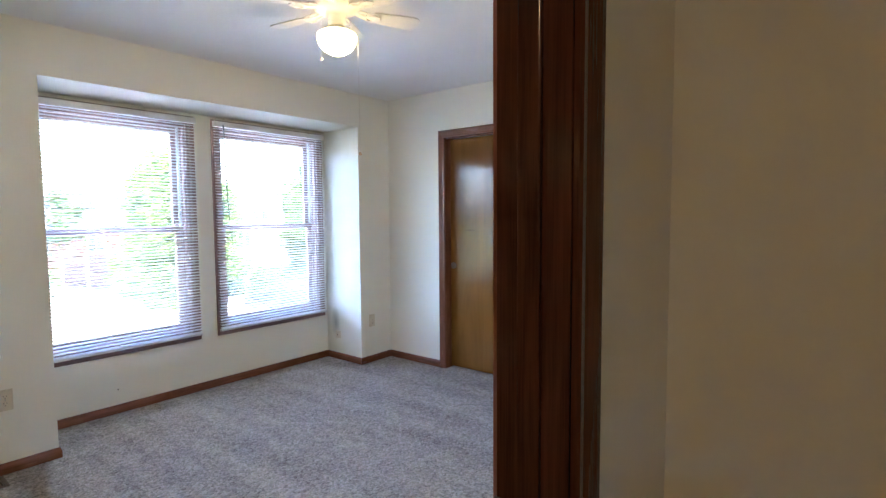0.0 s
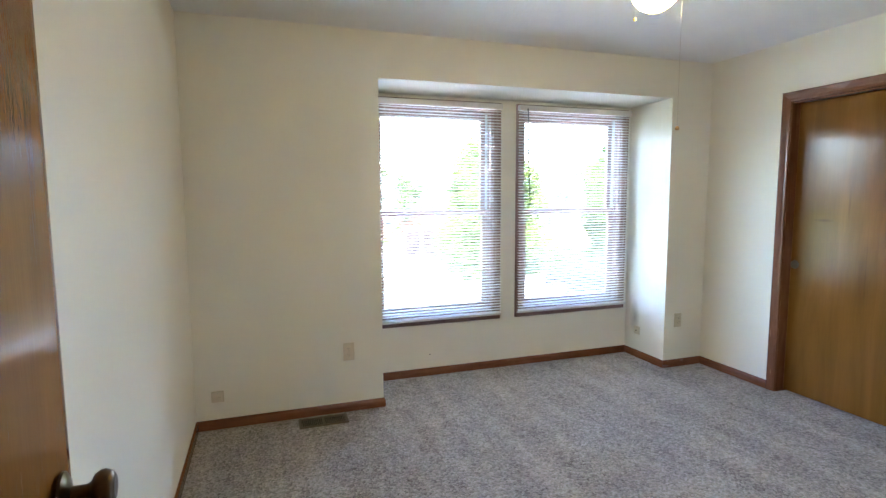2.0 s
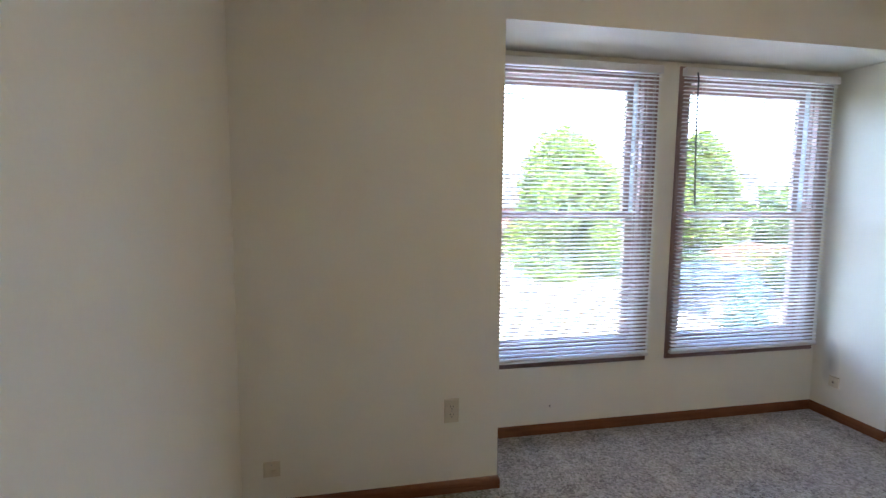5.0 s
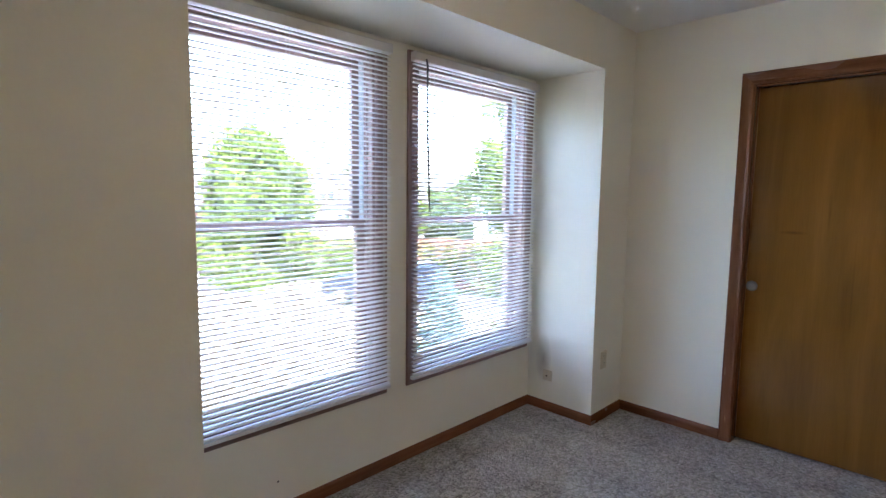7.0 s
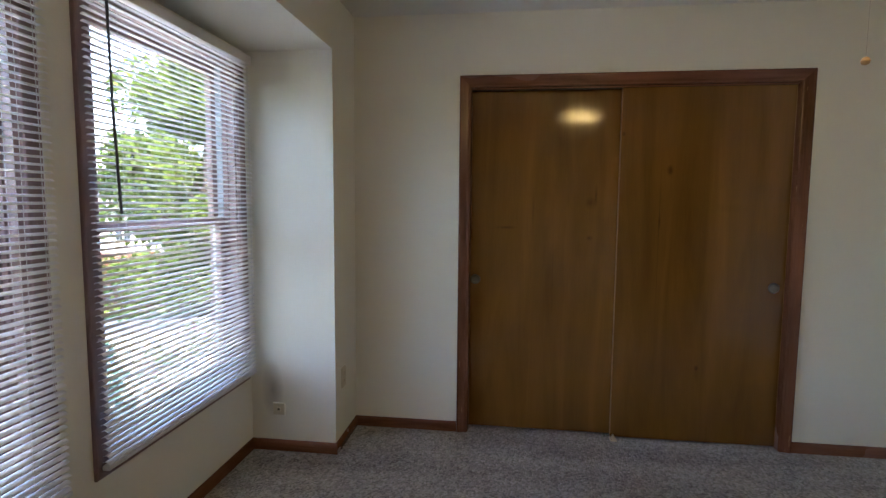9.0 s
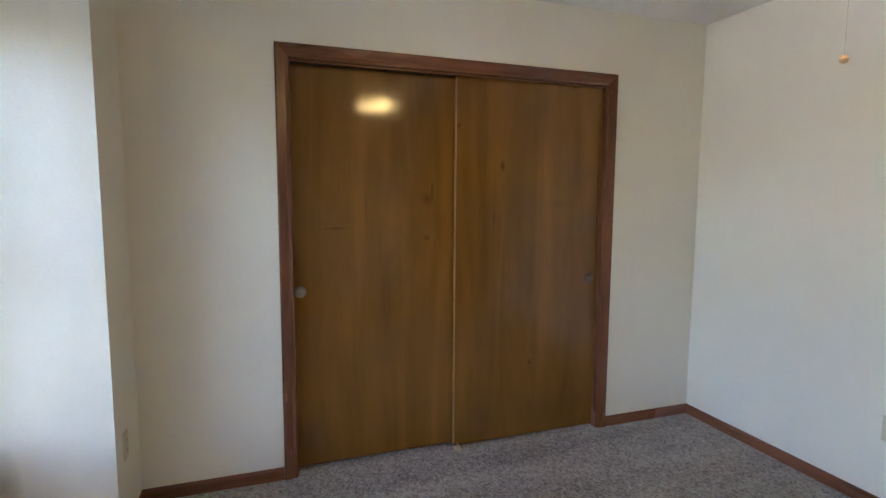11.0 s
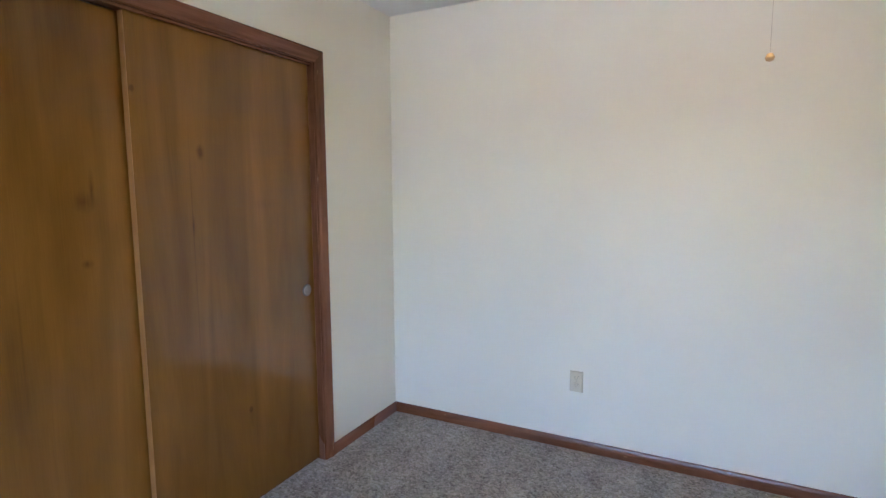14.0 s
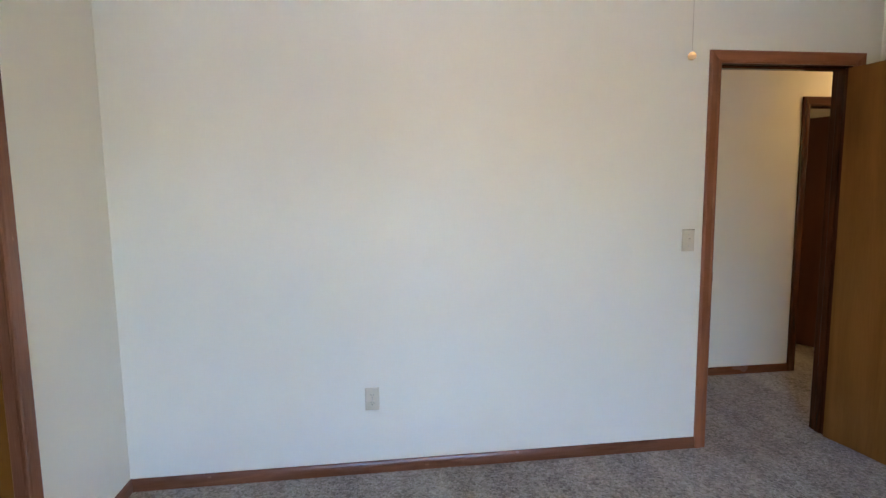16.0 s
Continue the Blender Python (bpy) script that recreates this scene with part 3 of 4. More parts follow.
# ---- windows ----
def window(name, y0, y1, label):
    """A double-hung wood window in the bay's back wall, in the wall's own depth."""
    w = thing(name, label, "window", kind="structure")
    flat = ((0.0, 0.0), (0.0, 0.012), (0.004, 0.015), (0.060, 0.015), (0.064, 0.011), (0.064, 0.0))
    boards(lambda u, v, h: (XB + h, u, v), "ltrb", y0, y1, WZ0, WZ1, flat, (SASH["z"], SASH["y"]), w)
    o = XB - 0.148
    for n, a in (("jamb", (o, XB - 0.001, y0 + 0.0005, y0 + 0.018, WZ0 + 0.018, WZ1 - 0.018)), ("jamb", (o, XB - 0.001, y1 - 0.018, y1 - 0.0005, WZ0 + 0.018, WZ1 - 0.018)),
                 ("head_jamb", (o, XB - 0.001, y0 + 0.0005, y1 - 0.0005, WZ1 - 0.018, WZ1 - 0.0005)), ("window_sill", (o, XB - 0.001, y0 + 0.0005, y1 - 0.0005, WZ0 + 0.0005, WZ0 + 0.018))):
        b = bmesh.new()
        box(b, *a, 0.001)
        part(n, b, SASH["z" if n == "jamb" else "y"], w)
    i0, i1, zb, zt, zm = y0 + 0.018, y1 - 0.018, WZ0 + 0.018, WZ1 - 0.018, 1.268
    for a, b2 in ((i0, i0 + 0.010), (i1 - 0.010, i1)):
        b = bmesh.new()
        box(b, XB - 0.125, XB - 0.066, a, b2, zb, zt, 0.001)
        part("jamb_liner", b, VINYL, w, "pale grey vinyl jamb liner")
        b = bmesh.new()
        box(b, XB - 0.050, XB - 0.036, a, b2 + (0.004 if a == i0 else 0.0), zb, zt, 0.002)
        part("stop", b, SASH["z"], w)
    for nm, xo, xi, z0, z1, bot, top in (("lower_sash", XB - 0.092, XB - 0.060, zb, zm + 0.018, 0.052, 0.034), ("upper_sash", XB - 0.126, XB - 0.094, zm - 0.018, zt, 0.034, 0.046)):
        b = bmesh.new()
        s0, s1 = i0 + 0.003, i1 - 0.003
        st = 0.046
        box(b, xo, xi, s0, s0 + st, z0, z1, 0.003)
        box(b, xo, xi, s1 - st, s1, z0, z1, 0.003)
        box(b, xo + 0.0005, xi - 0.0005, s0 + st - 0.001, s1 - st + 0.001, z0, z0 + bot, 0.003)
        box(b, xo + 0.0005, xi - 0.0005, s0 + st - 0.001, s1 - st + 0.001, z1 - top, z1, 0.003)
        sash = part(nm, b, SASH["y"], w, "brown stained wood sash")
        b = bmesh.new()
        box(b, (xo + xi) / 2 - 0.002, (xo + xi) / 2 + 0.002, s0 + st - 0.006, s1 - st + 0.006, z0 + bot - 0.006, z1 - top + 0.006)
        pane = part("pane", b, GLASS, sash, "clear glass pane")
        pane.visible_shadow = False
    b = bmesh.new()
    mid = (y0 + y1) / 2
    box(b, XB - 0.100, XB - 0.066, mid - 0.030, mid + 0.030, zm + 0.0185, zm + 0.026, 0.002)
    lathe(b, [(0.0, 0.0), (0.012, 0.0), (0.012, 0.010), (0.009, 0.013), (0.0, 0.013)], 16, Matrix.Translation((XB - 0.082, mid, zm + 0.026)))
    box(b, XB - 0.086, XB - 0.078, mid - 0.002, mid + 0.040, zm + 0.030, zm + 0.037, 0.002)
    part("sash_lock", b, BRONZE, w, "dark bronze sash lock")
    return w


window("window_1", *WINS[0], "brown wood double-hung window in the bay")
window("window_2", *WINS[1], "brown wood double-hung window in the bay, beside the corner")


def blind(y0, y1, label, wand):
    """A one-inch slat blind hung in front of the casing, its slats open."""
    x = XB + 0.041
    ztop, zbot = 2.108, 0.447
    t = thing("window_blind", label, "window blind", Matrix.Translation((x, (y0 + y1) / 2, 0)), "blinds in the bay")
    w = (y1 - y0) / 2
    b = bmesh.new()
    prism(b, [[(px, e * w, pz) for px, pz in ((-0.020, ztop - 0.044), (0.020, ztop - 0.044), (0.021, ztop - 0.040), (0.021, ztop - 0.004), (0.018, ztop), (-0.020, ztop))] for e in (-1, 1)])
    part("headrail", b, RAIL, t, "white enamelled steel headrail")
    b = bmesh.new()
    prism(b, [[(px, e * (w - 0.002), pz) for px, pz in ((-0.012, zbot), (0.012, zbot), (0.0145, zbot + 0.005), (0.013, zbot + 0.016), (-0.013, zbot + 0.016), (-0.0145, zbot + 0.005))] for e in (-1, 1)])
    part("bottom_rail", b, RAIL, t, "white bottom rail")
    b = bmesh.new()
    n = 7
    top, bot = [], []
    for e in (-1, 1):
        top.append([(-0.0125 + 0.025 * k / (n - 1), e * (w - 0.003), 0.0058 * (1 - (2 * k / (n - 1) - 1) ** 2)) for k in range(n)])
    loops = [lp + [(p[0], p[1], p[2] - 0.0012) for p in reversed(lp)] for lp in top]
    prism(b, loops)
    mesh = finish("slat", b, SLAT, True)
    pitch = 0.0222
    count = int((ztop - 0.052 - zbot - 0.022) / pitch) + 1
    for k in range(count):
        z = zbot + 0.024 + k * pitch
        shared("slat", mesh, t, pose(0, random.uniform(-0.001, 0.001), z, random.uniform(-0.06, 0.06), 7 + random.uniform(-0.7, 0.7), 0))
    for yy in (-w + 0.13, 0.0, w - 0.13):
        b = bmesh.new()
        for dx in (-0.0145, 0.0145):
            tube(b, [(dx, yy, zbot + 0.01), (dx, yy, ztop - 0.035)], 0.0007, 5)
        part("ladder_cord", b, CORD, t)
    if wand:
        b = bmesh.new()
        tube(b, [(0.023, -w + 0.065, ztop - 0.03), (0.030, -w + 0.066, ztop - 0.06), (0.031, -w + 0.071, 1.70), (0.031, -w + 0.090, 1.325)], 0.0050, 6)
        part("tilt_wand", b, WAND, t, "slim dark tilt wand")
    b = bmesh.new()
    tube(b, [(0.023, w - 0.05, ztop - 0.03), (0.027, w - 0.052, 1.5), (0.026, w - 0.055, 0.78)], 0.0011, 5)
    tube(b, [(0.023, w - 0.06, ztop - 0.03), (0.027, w - 0.060, 1.5), (0.026, w - 0.061, 0.80)], 0.0011, 5)
    part("pull_cord", b, CORD, t)


blind(1.205, 2.262, "white one-inch slat blind lowered with open slats", False)
blind(2.410, 3.465, "white one-inch slat blind lowered, with a dark tilt wand", True)


# ---- closet doors ----
def closet_door(x0, x1, y, pull_x, face, label):
    t = thing("sliding_door", label, "closet door", Matrix.Translation(((x0 + x1) / 2, y, 0.012)), "closet sliding doors")
    w, hgt = (x1 - x0) / 2, CLZ - 0.018
    b = bmesh.new()
    box(b, -w + 0.001, w - 0.001, 0, 0.030, 0, hgt, 0.001)
    part("panel", b, face, t)
    for s in (-1, 1):
        b = bmesh.new()
        box(b, s * w - 0.0012, s * w + 0.0012, 0.0015, 0.0285, 0.002, hgt - 0.002)
        part("edge_band", b, EDGE, t, "pale unstained door edge")
    b = bmesh.new()
    lathe(b, [(0.0, -0.0004), (0.008, -0.0006), (0.015, -0.0014), (0.020, -0.0030), (0.0225, -0.0050), (0.0245, -0.0060), (0.027, -0.0054), (0.029, -0.0030), (0.0295, 0.001)], 32, pose(pull_x - (x0 + x1) / 2, 0.0, 0.904, -90))
    part("finger_pull", b, PULL, t, "round shallow dull metal finger pull", True)
    return t


closet_door(-2.277, CL1 - 0.002, YN + 0.032, -1.434, LUAN_FRONT, "varnished honey-brown flush plywood sliding closet door, in front")
closet_door(CL0 + 0.002, -2.250, YN + 0.074, -3.084, LUAN_BACK, "varnished honey-brown flush plywood sliding closet door, behind the other")
guide = thing("floor_guide", "small cream nylon floor guide under the closet doors", "door guide", Matrix.Translation((-2.264, YN + 0.002, 0.0)))
bm = bmesh.new()
box(bm, -0.018, 0.018, -0.014, 0.030, 0.0, 0.008, 0.002)
part("base", bm, CREAMPLASTIC, guide)
bm = bmesh.new()
box(bm, -0.006, 0.006, -0.010, 0.024, 0.0075, 0.030, 0.002)
part("fin", bm, CREAMPLASTIC, guide)

# ---- bedroom door, open against the south wall ----
LEAFW = 0.672
leaf = thing("door_1", "varnished honey-brown flush wooden door standing wide open", "door", pose(XE - 0.012, DR0 + 0.002, 0.012, 0, 0, 185.0), kind="structure")
bm = bmesh.new()
box(bm, 0.0, LEAFW, -0.035, 0.0, 0, 1.998, 0.0015)
bmesh.ops.bisect_plane(bm, geom=bm.verts[:] + bm.edges[:] + bm.faces[:], plane_co=(0.066, 0, 0), plane_no=(1, 0, 0))
for k in range(2, 11):
    bmesh.ops.bisect_plane(bm, geom=bm.verts[:] + bm.edges[:] + bm.faces[:], plane_co=(0.066 * k, 0, 0), plane_no=(1, 0, 0))
for v in bm.verts:                               # the old door is slightly bowed
    v.co.y += 0.017 * (1 - (2 * v.co.x / LEAFW - 1) ** 2)
leaf_panel = part("panel", bm, LEAF, leaf, "", True)
leaf_panel.matrix_basis = pose(0, 0, 0)
for s in (-1, 1):
    bm = bmesh.new()
    y = -0.035 if s < 0 else 0.0
    spin = pose(LEAFW - 0.058, y, 0.976, 90 if s < 0 else -90)
    lathe(bm, [(0.0, 0.012), (0.012, 0.012), (0.016, 0.010), (0.024, 0.009), (0.029, 0.006), (0.033, 0.004), (0.033, 0.0)], 32, spin)
    lathe(bm, [(0.011, 0.010), (0.010, 0.030), (0.013, 0.036), (0.022, 0.040), (0.0265, 0.048), (0.0265, 0.054), (0.023, 0.062), (0.016, 0.066), (0.012, 0.0655), (0.0, 0.0655)], 32, spin)
    part("door_knob", bm, BRONZE, leaf, "aged bronze round door knob", True)
bm = bmesh.new()
box(bm, LEAFW - 0.0012, LEAFW + 0.0012, -0.030, -0.005, 0.948, 1.004, 0.0005)
part("latch_plate", bm, NICKEL, leaf, "dull metal latch plate")
for z in (0.20, 0.98, 1.76):
    bm = bmesh.new()
    lathe(bm, [(0.0, -0.047), (0.004, -0.046), (0.006, -0.043), (0.006, 0.043), (0.004, 0.046), (0.0, 0.047)], 14, Matrix.Translation((-0.003, 0.004, z)))
    part("hinge", bm, BRONZE, leaf, "dark hinge knuckle", True)

# the door of the room across the hall, ajar
leaf2 = thing("door_2", "red-brown stained flush wooden door standing ajar across the hall", "door", pose(HALLE + 0.118, HD0 + 0.004, 0.015, 0, 0, 27), kind="structure")
bm = bmesh.new()
box(bm, 0.0, 0.75, -0.035, 0.0, 0, 1.965, 0.0015)
part("panel", bm, REDDOOR, leaf2)
bm = bmesh.new()
lathe(bm, [(0.0, 0.012), (0.016, 0.010), (0.029, 0.006), (0.033, 0.0)], 24, pose(0.69, 0.0, 0.93, -90))
lathe(bm, [(0.010, 0.010), (0.010, 0.030), (0.022, 0.040), (0.0265, 0.050), (0.023, 0.062), (0.0, 0.066)], 24, pose(0.69, 0.0, 0.93, -90))
part("door_knob", bm, BRONZE, leaf2, "aged bronze round door knob", True)


# ---- wall plates ----
def plate_thing(name, m, label, category, kind_of):
    """A wall plate; its face looks along local -y, z up."""
    t = thing(name, label, category, m, "wall plates")
    b = bmesh.new()
    w, hgt = {"jack": (0.035, 0.035), "phone": (0.035, 0.035)}.get(kind_of, (0.035, 0.0575))
    prism(b, [[(-w, 0, -hgt), (w, 0, -hgt), (w, 0, hgt), (-w, 0, hgt)], [(-w + 0.004, -0.006, -hgt + 0.004), (w - 0.004, -0.006, -hgt + 0.004), (w - 0.004, -0.006, hgt - 0.004), (-w + 0.004, -0.006, hgt - 0.004)]])
    part("plate", b, ALMOND, t)
    if kind_of == "outlet":
        for z in (-0.0195, 0.0195):
            b = bmesh.new()
            prism(b, [[(0.0165 * math.copysign(min(abs(math.cos(a)) * 1.25, 1), math.cos(a)), y, z + 0.0145 * math.sin(a)) for a in [2 * math.pi * k / 20 for k in range(20)]] for y in (-0.004, -0.0085)])
            r = part("receptacle", b, ALMOND, t)
            b = bmesh.new()
            for sx, hh in ((-0.0065, 0.0042), (0.0065, 0.0034)):
                box(b, sx - 0.0011, sx + 0.0011, -0.0088, -0.0078, z + 0.0005, z + 0.0005 + 2 * hh)
            lathe(b, [(0.0, 0.0003), (0.0024, 0.0003), (0.0024, -0.0005)], 10, pose(0, -0.0085, z - 0.0072, 90))
            part("slots", b, SLOT, r, "dark socket slots")
        screws = [0.0]
    elif kind_of == "switch":
        b = bmesh.new()
        box(b, -0.0052, 0.0052, -0.0068, -0.004, -0.012, 0.012, 0.0005)
        part("toggle_slot", b, ALMOND, t)
        b = bmesh.new()
        box(b, -0.0040, 0.0040, -0.019, -0.006, -0.004, 0.004, 0.0012, pose(0, 0, 0.003, -25))
        part("toggle", b, ALMOND, t, "raised toggle lever")
        screws = [-0.030, 0.030]
    else:
        b = bmesh.new()
        dx, dz = (0.008, -0.010) if kind_of == "phone" else (0.0, 0.0)
        box(b, dx - 0.010, dx + 0.010, -0.014 if dx else -0.010, -0.005, dz - 0.010, dz + 0.010, 0.001)
        j = part("jack_block", b, ALMOND, t)
        b = bmesh.new()
        box(b, *((dx - 0.006, dx + 0.006, -0.012, -0.007, dz - 0.0106, dz - 0.0095) if dx else (-0.0055, 0.0055, -0.0106, -0.0095, -0.005, 0.005)))
        part("socket", b, SLOT, j, "dark jack socket")
        screws = [-0.022, 0.022]
    for z in screws:
        b = bmesh.new()
        lathe(b, [(0.0, 0.0012), (0.002, 0.001), (0.003, 0.0)], 10, pose(0, -0.006, z, 90))
        part("screw", b, SCREW, t)
    return t


plate_thing("outlet", pose(XW, 0.97, 0.398, 0, 0, 90), "almond duplex outlet on the wall beside the bay", "outlet", "outlet")
plate_thing("outlet", pose(XW, 3.641, 0.386, 0, 0, 90), "almond duplex outlet on the narrow wall beside the bay", "outlet", "outlet")
plate_thing("outlet", pose(XE, 2.739, 0.382, 0, 0, -90), "almond duplex outlet low on the bare wall", "outlet", "outlet")
plate_thing("cable_jack", pose(-4.124, BAY1, 0.234, 0, 0, 0), "small square cream jack plate on the bay's side wall", "wall jack", "jack")
plate_thing("phone_jack", pose(XW, 0.174, 0.200, 0, 0, 90), "small square almond phone jack above the baseboard", "wall jack", "phone")
plate_thing("light_switch", pose(XE, 1.094, 1.133, 0, 0, -90), "almond toggle light switch beside the doorway", "light switch", "switch")

# ---- floor register ----
reg = thing("floor_register", "dark brown steel floor register in the carpet", "floor vent", Matrix.Translation((-3.692, 0.787, 0.0)))
bm = bmesh.new()
for a in ((-0.066, 0.066, -0.150, -0.135), (-0.066, 0.066, 0.135, 0.150), (-0.066, -0.050, -0.135, 0.135), (0.050, 0.066, -0.135, 0.135), (-0.050, 0.050, -0.008, 0.008)):
    box(bm, *a, 0.0, 0.007, 0.0015)
part("frame", bm, REGISTER, reg)
bm = bmesh.new()
box(bm, -0.050, 0.050, -0.135, 0.135, 0.0, 0.001)
part("damper", bm, SLOT, reg, "dark duct opening")
bm = bmesh.new()
box(bm, -0.049, 0.049, -0.0012, 0.0012, 0.001, 0.006)
slat_mesh = finish("louver", bm, REGISTER)
for k in range(11):
    for s in (-1, 1):
        shared("louver", slat_mesh, reg, pose(0, s * (0.018 + k * 0.0112), 0, 0, 0, 0))

# ---- ceiling fan with a lit bowl ----
FX, FY = -2.245, 1.985
fan = thing("ceiling_fan", "white ceiling fan with six blades and a lit frosted glass bowl", "ceiling fan", Matrix.Translation((FX, FY, ZC)))
bm = bmesh.new()
lathe(bm, [(0.0, 0.0), (0.085, 0.0), (0.088, -0.006), (0.086, -0.022), (0.110, -0.028), (0.118, -0.045), (0.118, -0.080), (0.100, -0.096), (0.060, -0.104), (0.046, -0.112), (0.042, -0.120), (0.042, -0.176), (0.056, -0.184), (0.060, -0.192), (0.056, -0.198), (0.0, -0.198)], 40)
part("motor_housing", bm, FANWHITE, fan, "", True)
for k in range(6):
    a = pose(0, 0, -0.093, 0, 0, 67 + 60 * k)
    bm = bmesh.new()                              # cast scroll bracket: two curled arms meeting a plate
    for side in (-1, 1):
        tube(bm, [(0.082, side * 0.010, 0.0), (0.110, side * 0.024, 0.001), (0.138, side * 0.030, -0.003), (0.158, side * 0.020, -0.008), (0.150, side * 0.009, -0.008), (0.138, side * 0.014, -0.006)], [0.006, 0.0065, 0.006, 0.005, 0.004, 0.003], 8)
        tube(bm, [(0.142, side * 0.026, -0.005), (0.168, side * 0.036, -0.009), (0.192, side * 0.030, -0.010), (0.196, side * 0.018, -0.010)], [0.005, 0.005, 0.0045, 0.003], 8)
    prism(bm, [[(0.082, -0.009, z + 0.004), (0.082, 0.009, z + 0.004), (0.150, 0.011, z - 0.004), (0.205, 0.030, z - 0.007), (0.222, 0.0, z - 0.007), (0.205, -0.030, z - 0.007), (0.150, -0.011, z - 0.004)] for z in (0.0, -0.005)])
    arm = part("blade_iron", bm, FANWHITE, fan)
    arm.matrix_basis = a
    bm = bmesh.new()
    outline = [(0.180, -0.036), (0.24, -0.046), (0.375, -0.058), (0.402, -0.053), (0.418, -0.034), (0.422, 0.0), (0.418, 0.034), (0.402, 0.053), (0.375, 0.058), (0.24, 0.046), (0.180, 0.036)]
    prism(bm, [[(x, y, z) for x, y in outline] for z in (-0.005, 0.001)])
    bl = part("blade", bm, FANWHITE, fan)
    bl.matrix_basis = a @ pose(0, 0, -0.001, -11)
bm = bmesh.new()
lathe(bm, [(0.050, -0.197), (0.080, -0.199), (0.090, -0.206), (0.0935, -0.218), (0.090, -0.238), (0.080, -0.261), (0.062, -0.281), (0.036, -0.296), (0.015, -0.301), (0.0, -0.302)], 48)
part("glass_bowl", bm, BOWL, fan, "glowing frosted white glass bowl", True)
for dx, dy, ztip, mat, rad, lab in ((0.072, 0.068, 1.6765 - ZC, BALLWOOD, 0.0088, "turned wooden pull ball"), (0.022, -0.112, 2.090 - ZC, BRASS, 0.007, "brass bell-shaped pull")):
    bm = bmesh.new()
    q = 0.040 / math.hypot(dx, dy)
    tube(bm, [(dx * q, dy * q, -0.150), (dx * 0.96, dy * 0.96, -0.166), (dx, dy, -0.190), (dx, dy, ztip)], 0.00055, 6)
    ch = part("pull_chain", bm, CHAIN, fan, "fine beaded pull chain")
    bm = bmesh.new()
    lathe(bm, [(0.0, rad), (rad * 0.6, rad * 0.8), (rad, 0.0), (rad * 0.75, -rad * 0.7), (0.0, -rad)], 18, Matrix.Translation((dx, dy, ztip - rad)))
    part("pull", bm, mat, ch, lab, True)

# ---- hall ceiling lights ----
for x, y in ((-0.10, -0.95), (1.7, -0.9)):
    lamp = thing("ceiling_light", "round flush ceiling light with a warm lit glass dome", "ceiling light", Matrix.Translation((x, y, ZC)), "hall lights")
    bm = bmesh.new()
    lathe(bm, [(0.0, 0.0), (0.15, 0.0), (0.152, -0.018), (0.13, -0.022)], 32)
    part("pan", bm, BRASS, lamp, "", True)
    bm = bmesh.new()
    lathe(bm, [(0.132, -0.02), (0.128, -0.045), (0.10, -0.075), (0.05, -0.092), (0.0, -0.096)], 32)
    part("dome", bm, HALLBOWL, lamp, "glowing glass dome", True)
# a nail left in the wall under the window
nail = tagged(new("nail", None), "small dark nail head in the wall below the window", "nail")
nail.matrix_basis = pose(XB, 1.672, 0.165, 0, 90, 0)
bm = bmesh.new()
lathe(bm, [(0.0, 0.004), (0.003, 0.0035), (0.0045, 0.002), (0.0045, 0.001), (0.0012, 0.001), (0.0012, -0.01)], 12)
part("head", bm, SLOT, nail)

# ---- outside ----
GZ = -2.7                                        # the room is upstairs
GRASS = material("lawn", (0.056, 0.072, 0.016), 0.95, colour2=(0.038, 0.052, 0.012), scale=0.7, bump=0.03, bump_scale=30, spec=0.08)
CONC = material("concrete_paving", (0.48, 0.46, 0.43), 0.85, colour2=(0.40, 0.385, 0.36), scale=0.8, bump=0.004, bump_scale=40)
MULCH = material("red_brown_mulch", (0.095, 0.040, 0.020), 0.95, colour2=(0.062, 0.027, 0.014), scale=3, bump=0.03, bump_scale=25, spec=0.08)
BARK = material("grey_brown_bark", (0.13, 0.10, 0.075), 0.9, colour2=(0.06, 0.045, 0.035), scale=5, stretch=(4, 4, 0.6), bump=0.02, bump_scale=20)
LEAF_LIGHT = material("yellow_green_leaves", (0.098, 0.130, 0.022), 0.7, colour2=(0.070, 0.105, 0.017), scale=1.5, island=0.22, translucent=0.5, spec=0.12)
LEAF_MID = material("mid_green_leaves", (0.070, 0.098, 0.028), 0.7, colour2=(0.052, 0.075, 0.021), scale=1.5, island=0.22, translucent=0.5, spec=0.12)
LEAF_BLUE = material("blue_green_needles", (0.05, 0.095, 0.078), 0.7, colour2=(0.035, 0.07, 0.056), scale=3, island=0.3, spec=0.15)
LEAF_PURPLE = material("purple_leaves", (0.055, 0.024, 0.032), 0.7, colour2=(0.04, 0.016, 0.022), scale=2, island=0.22, translucent=0.4, spec=0.12)
BLOSSOM = material("pink_blossom", (0.26, 0.11, 0.17), 0.6, colour2=(0.19, 0.08, 0.12), scale=4, island=0.25)
FENCE = material("weathered_brown_fence", (0.032, 0.022, 0.021), 0.9, colour2=(0.024, 0.016, 0.015), scale=4, stretch=(3, 3, 0.5), spec=0.08)
SIDING = material("pale_lap_siding", (0.62, 0.60, 0.55), 0.7, colour2=(0.56, 0.54, 0.50), scale=1)
BRICK = material("red_brown_brick", (0.13, 0.060, 0.042), 0.9, colour2=(0.095, 0.044, 0.031), scale=6, spec=0.1)
SHINGLE = material("grey_shingles", (0.075, 0.07, 0.068), 0.9, colour2=(0.055, 0.052, 0.05), scale=4, bump=0.02, bump_scale=10)
PANE = material("far_window_pane", (0.03, 0.036, 0.042), 0.2, spec=0.2)
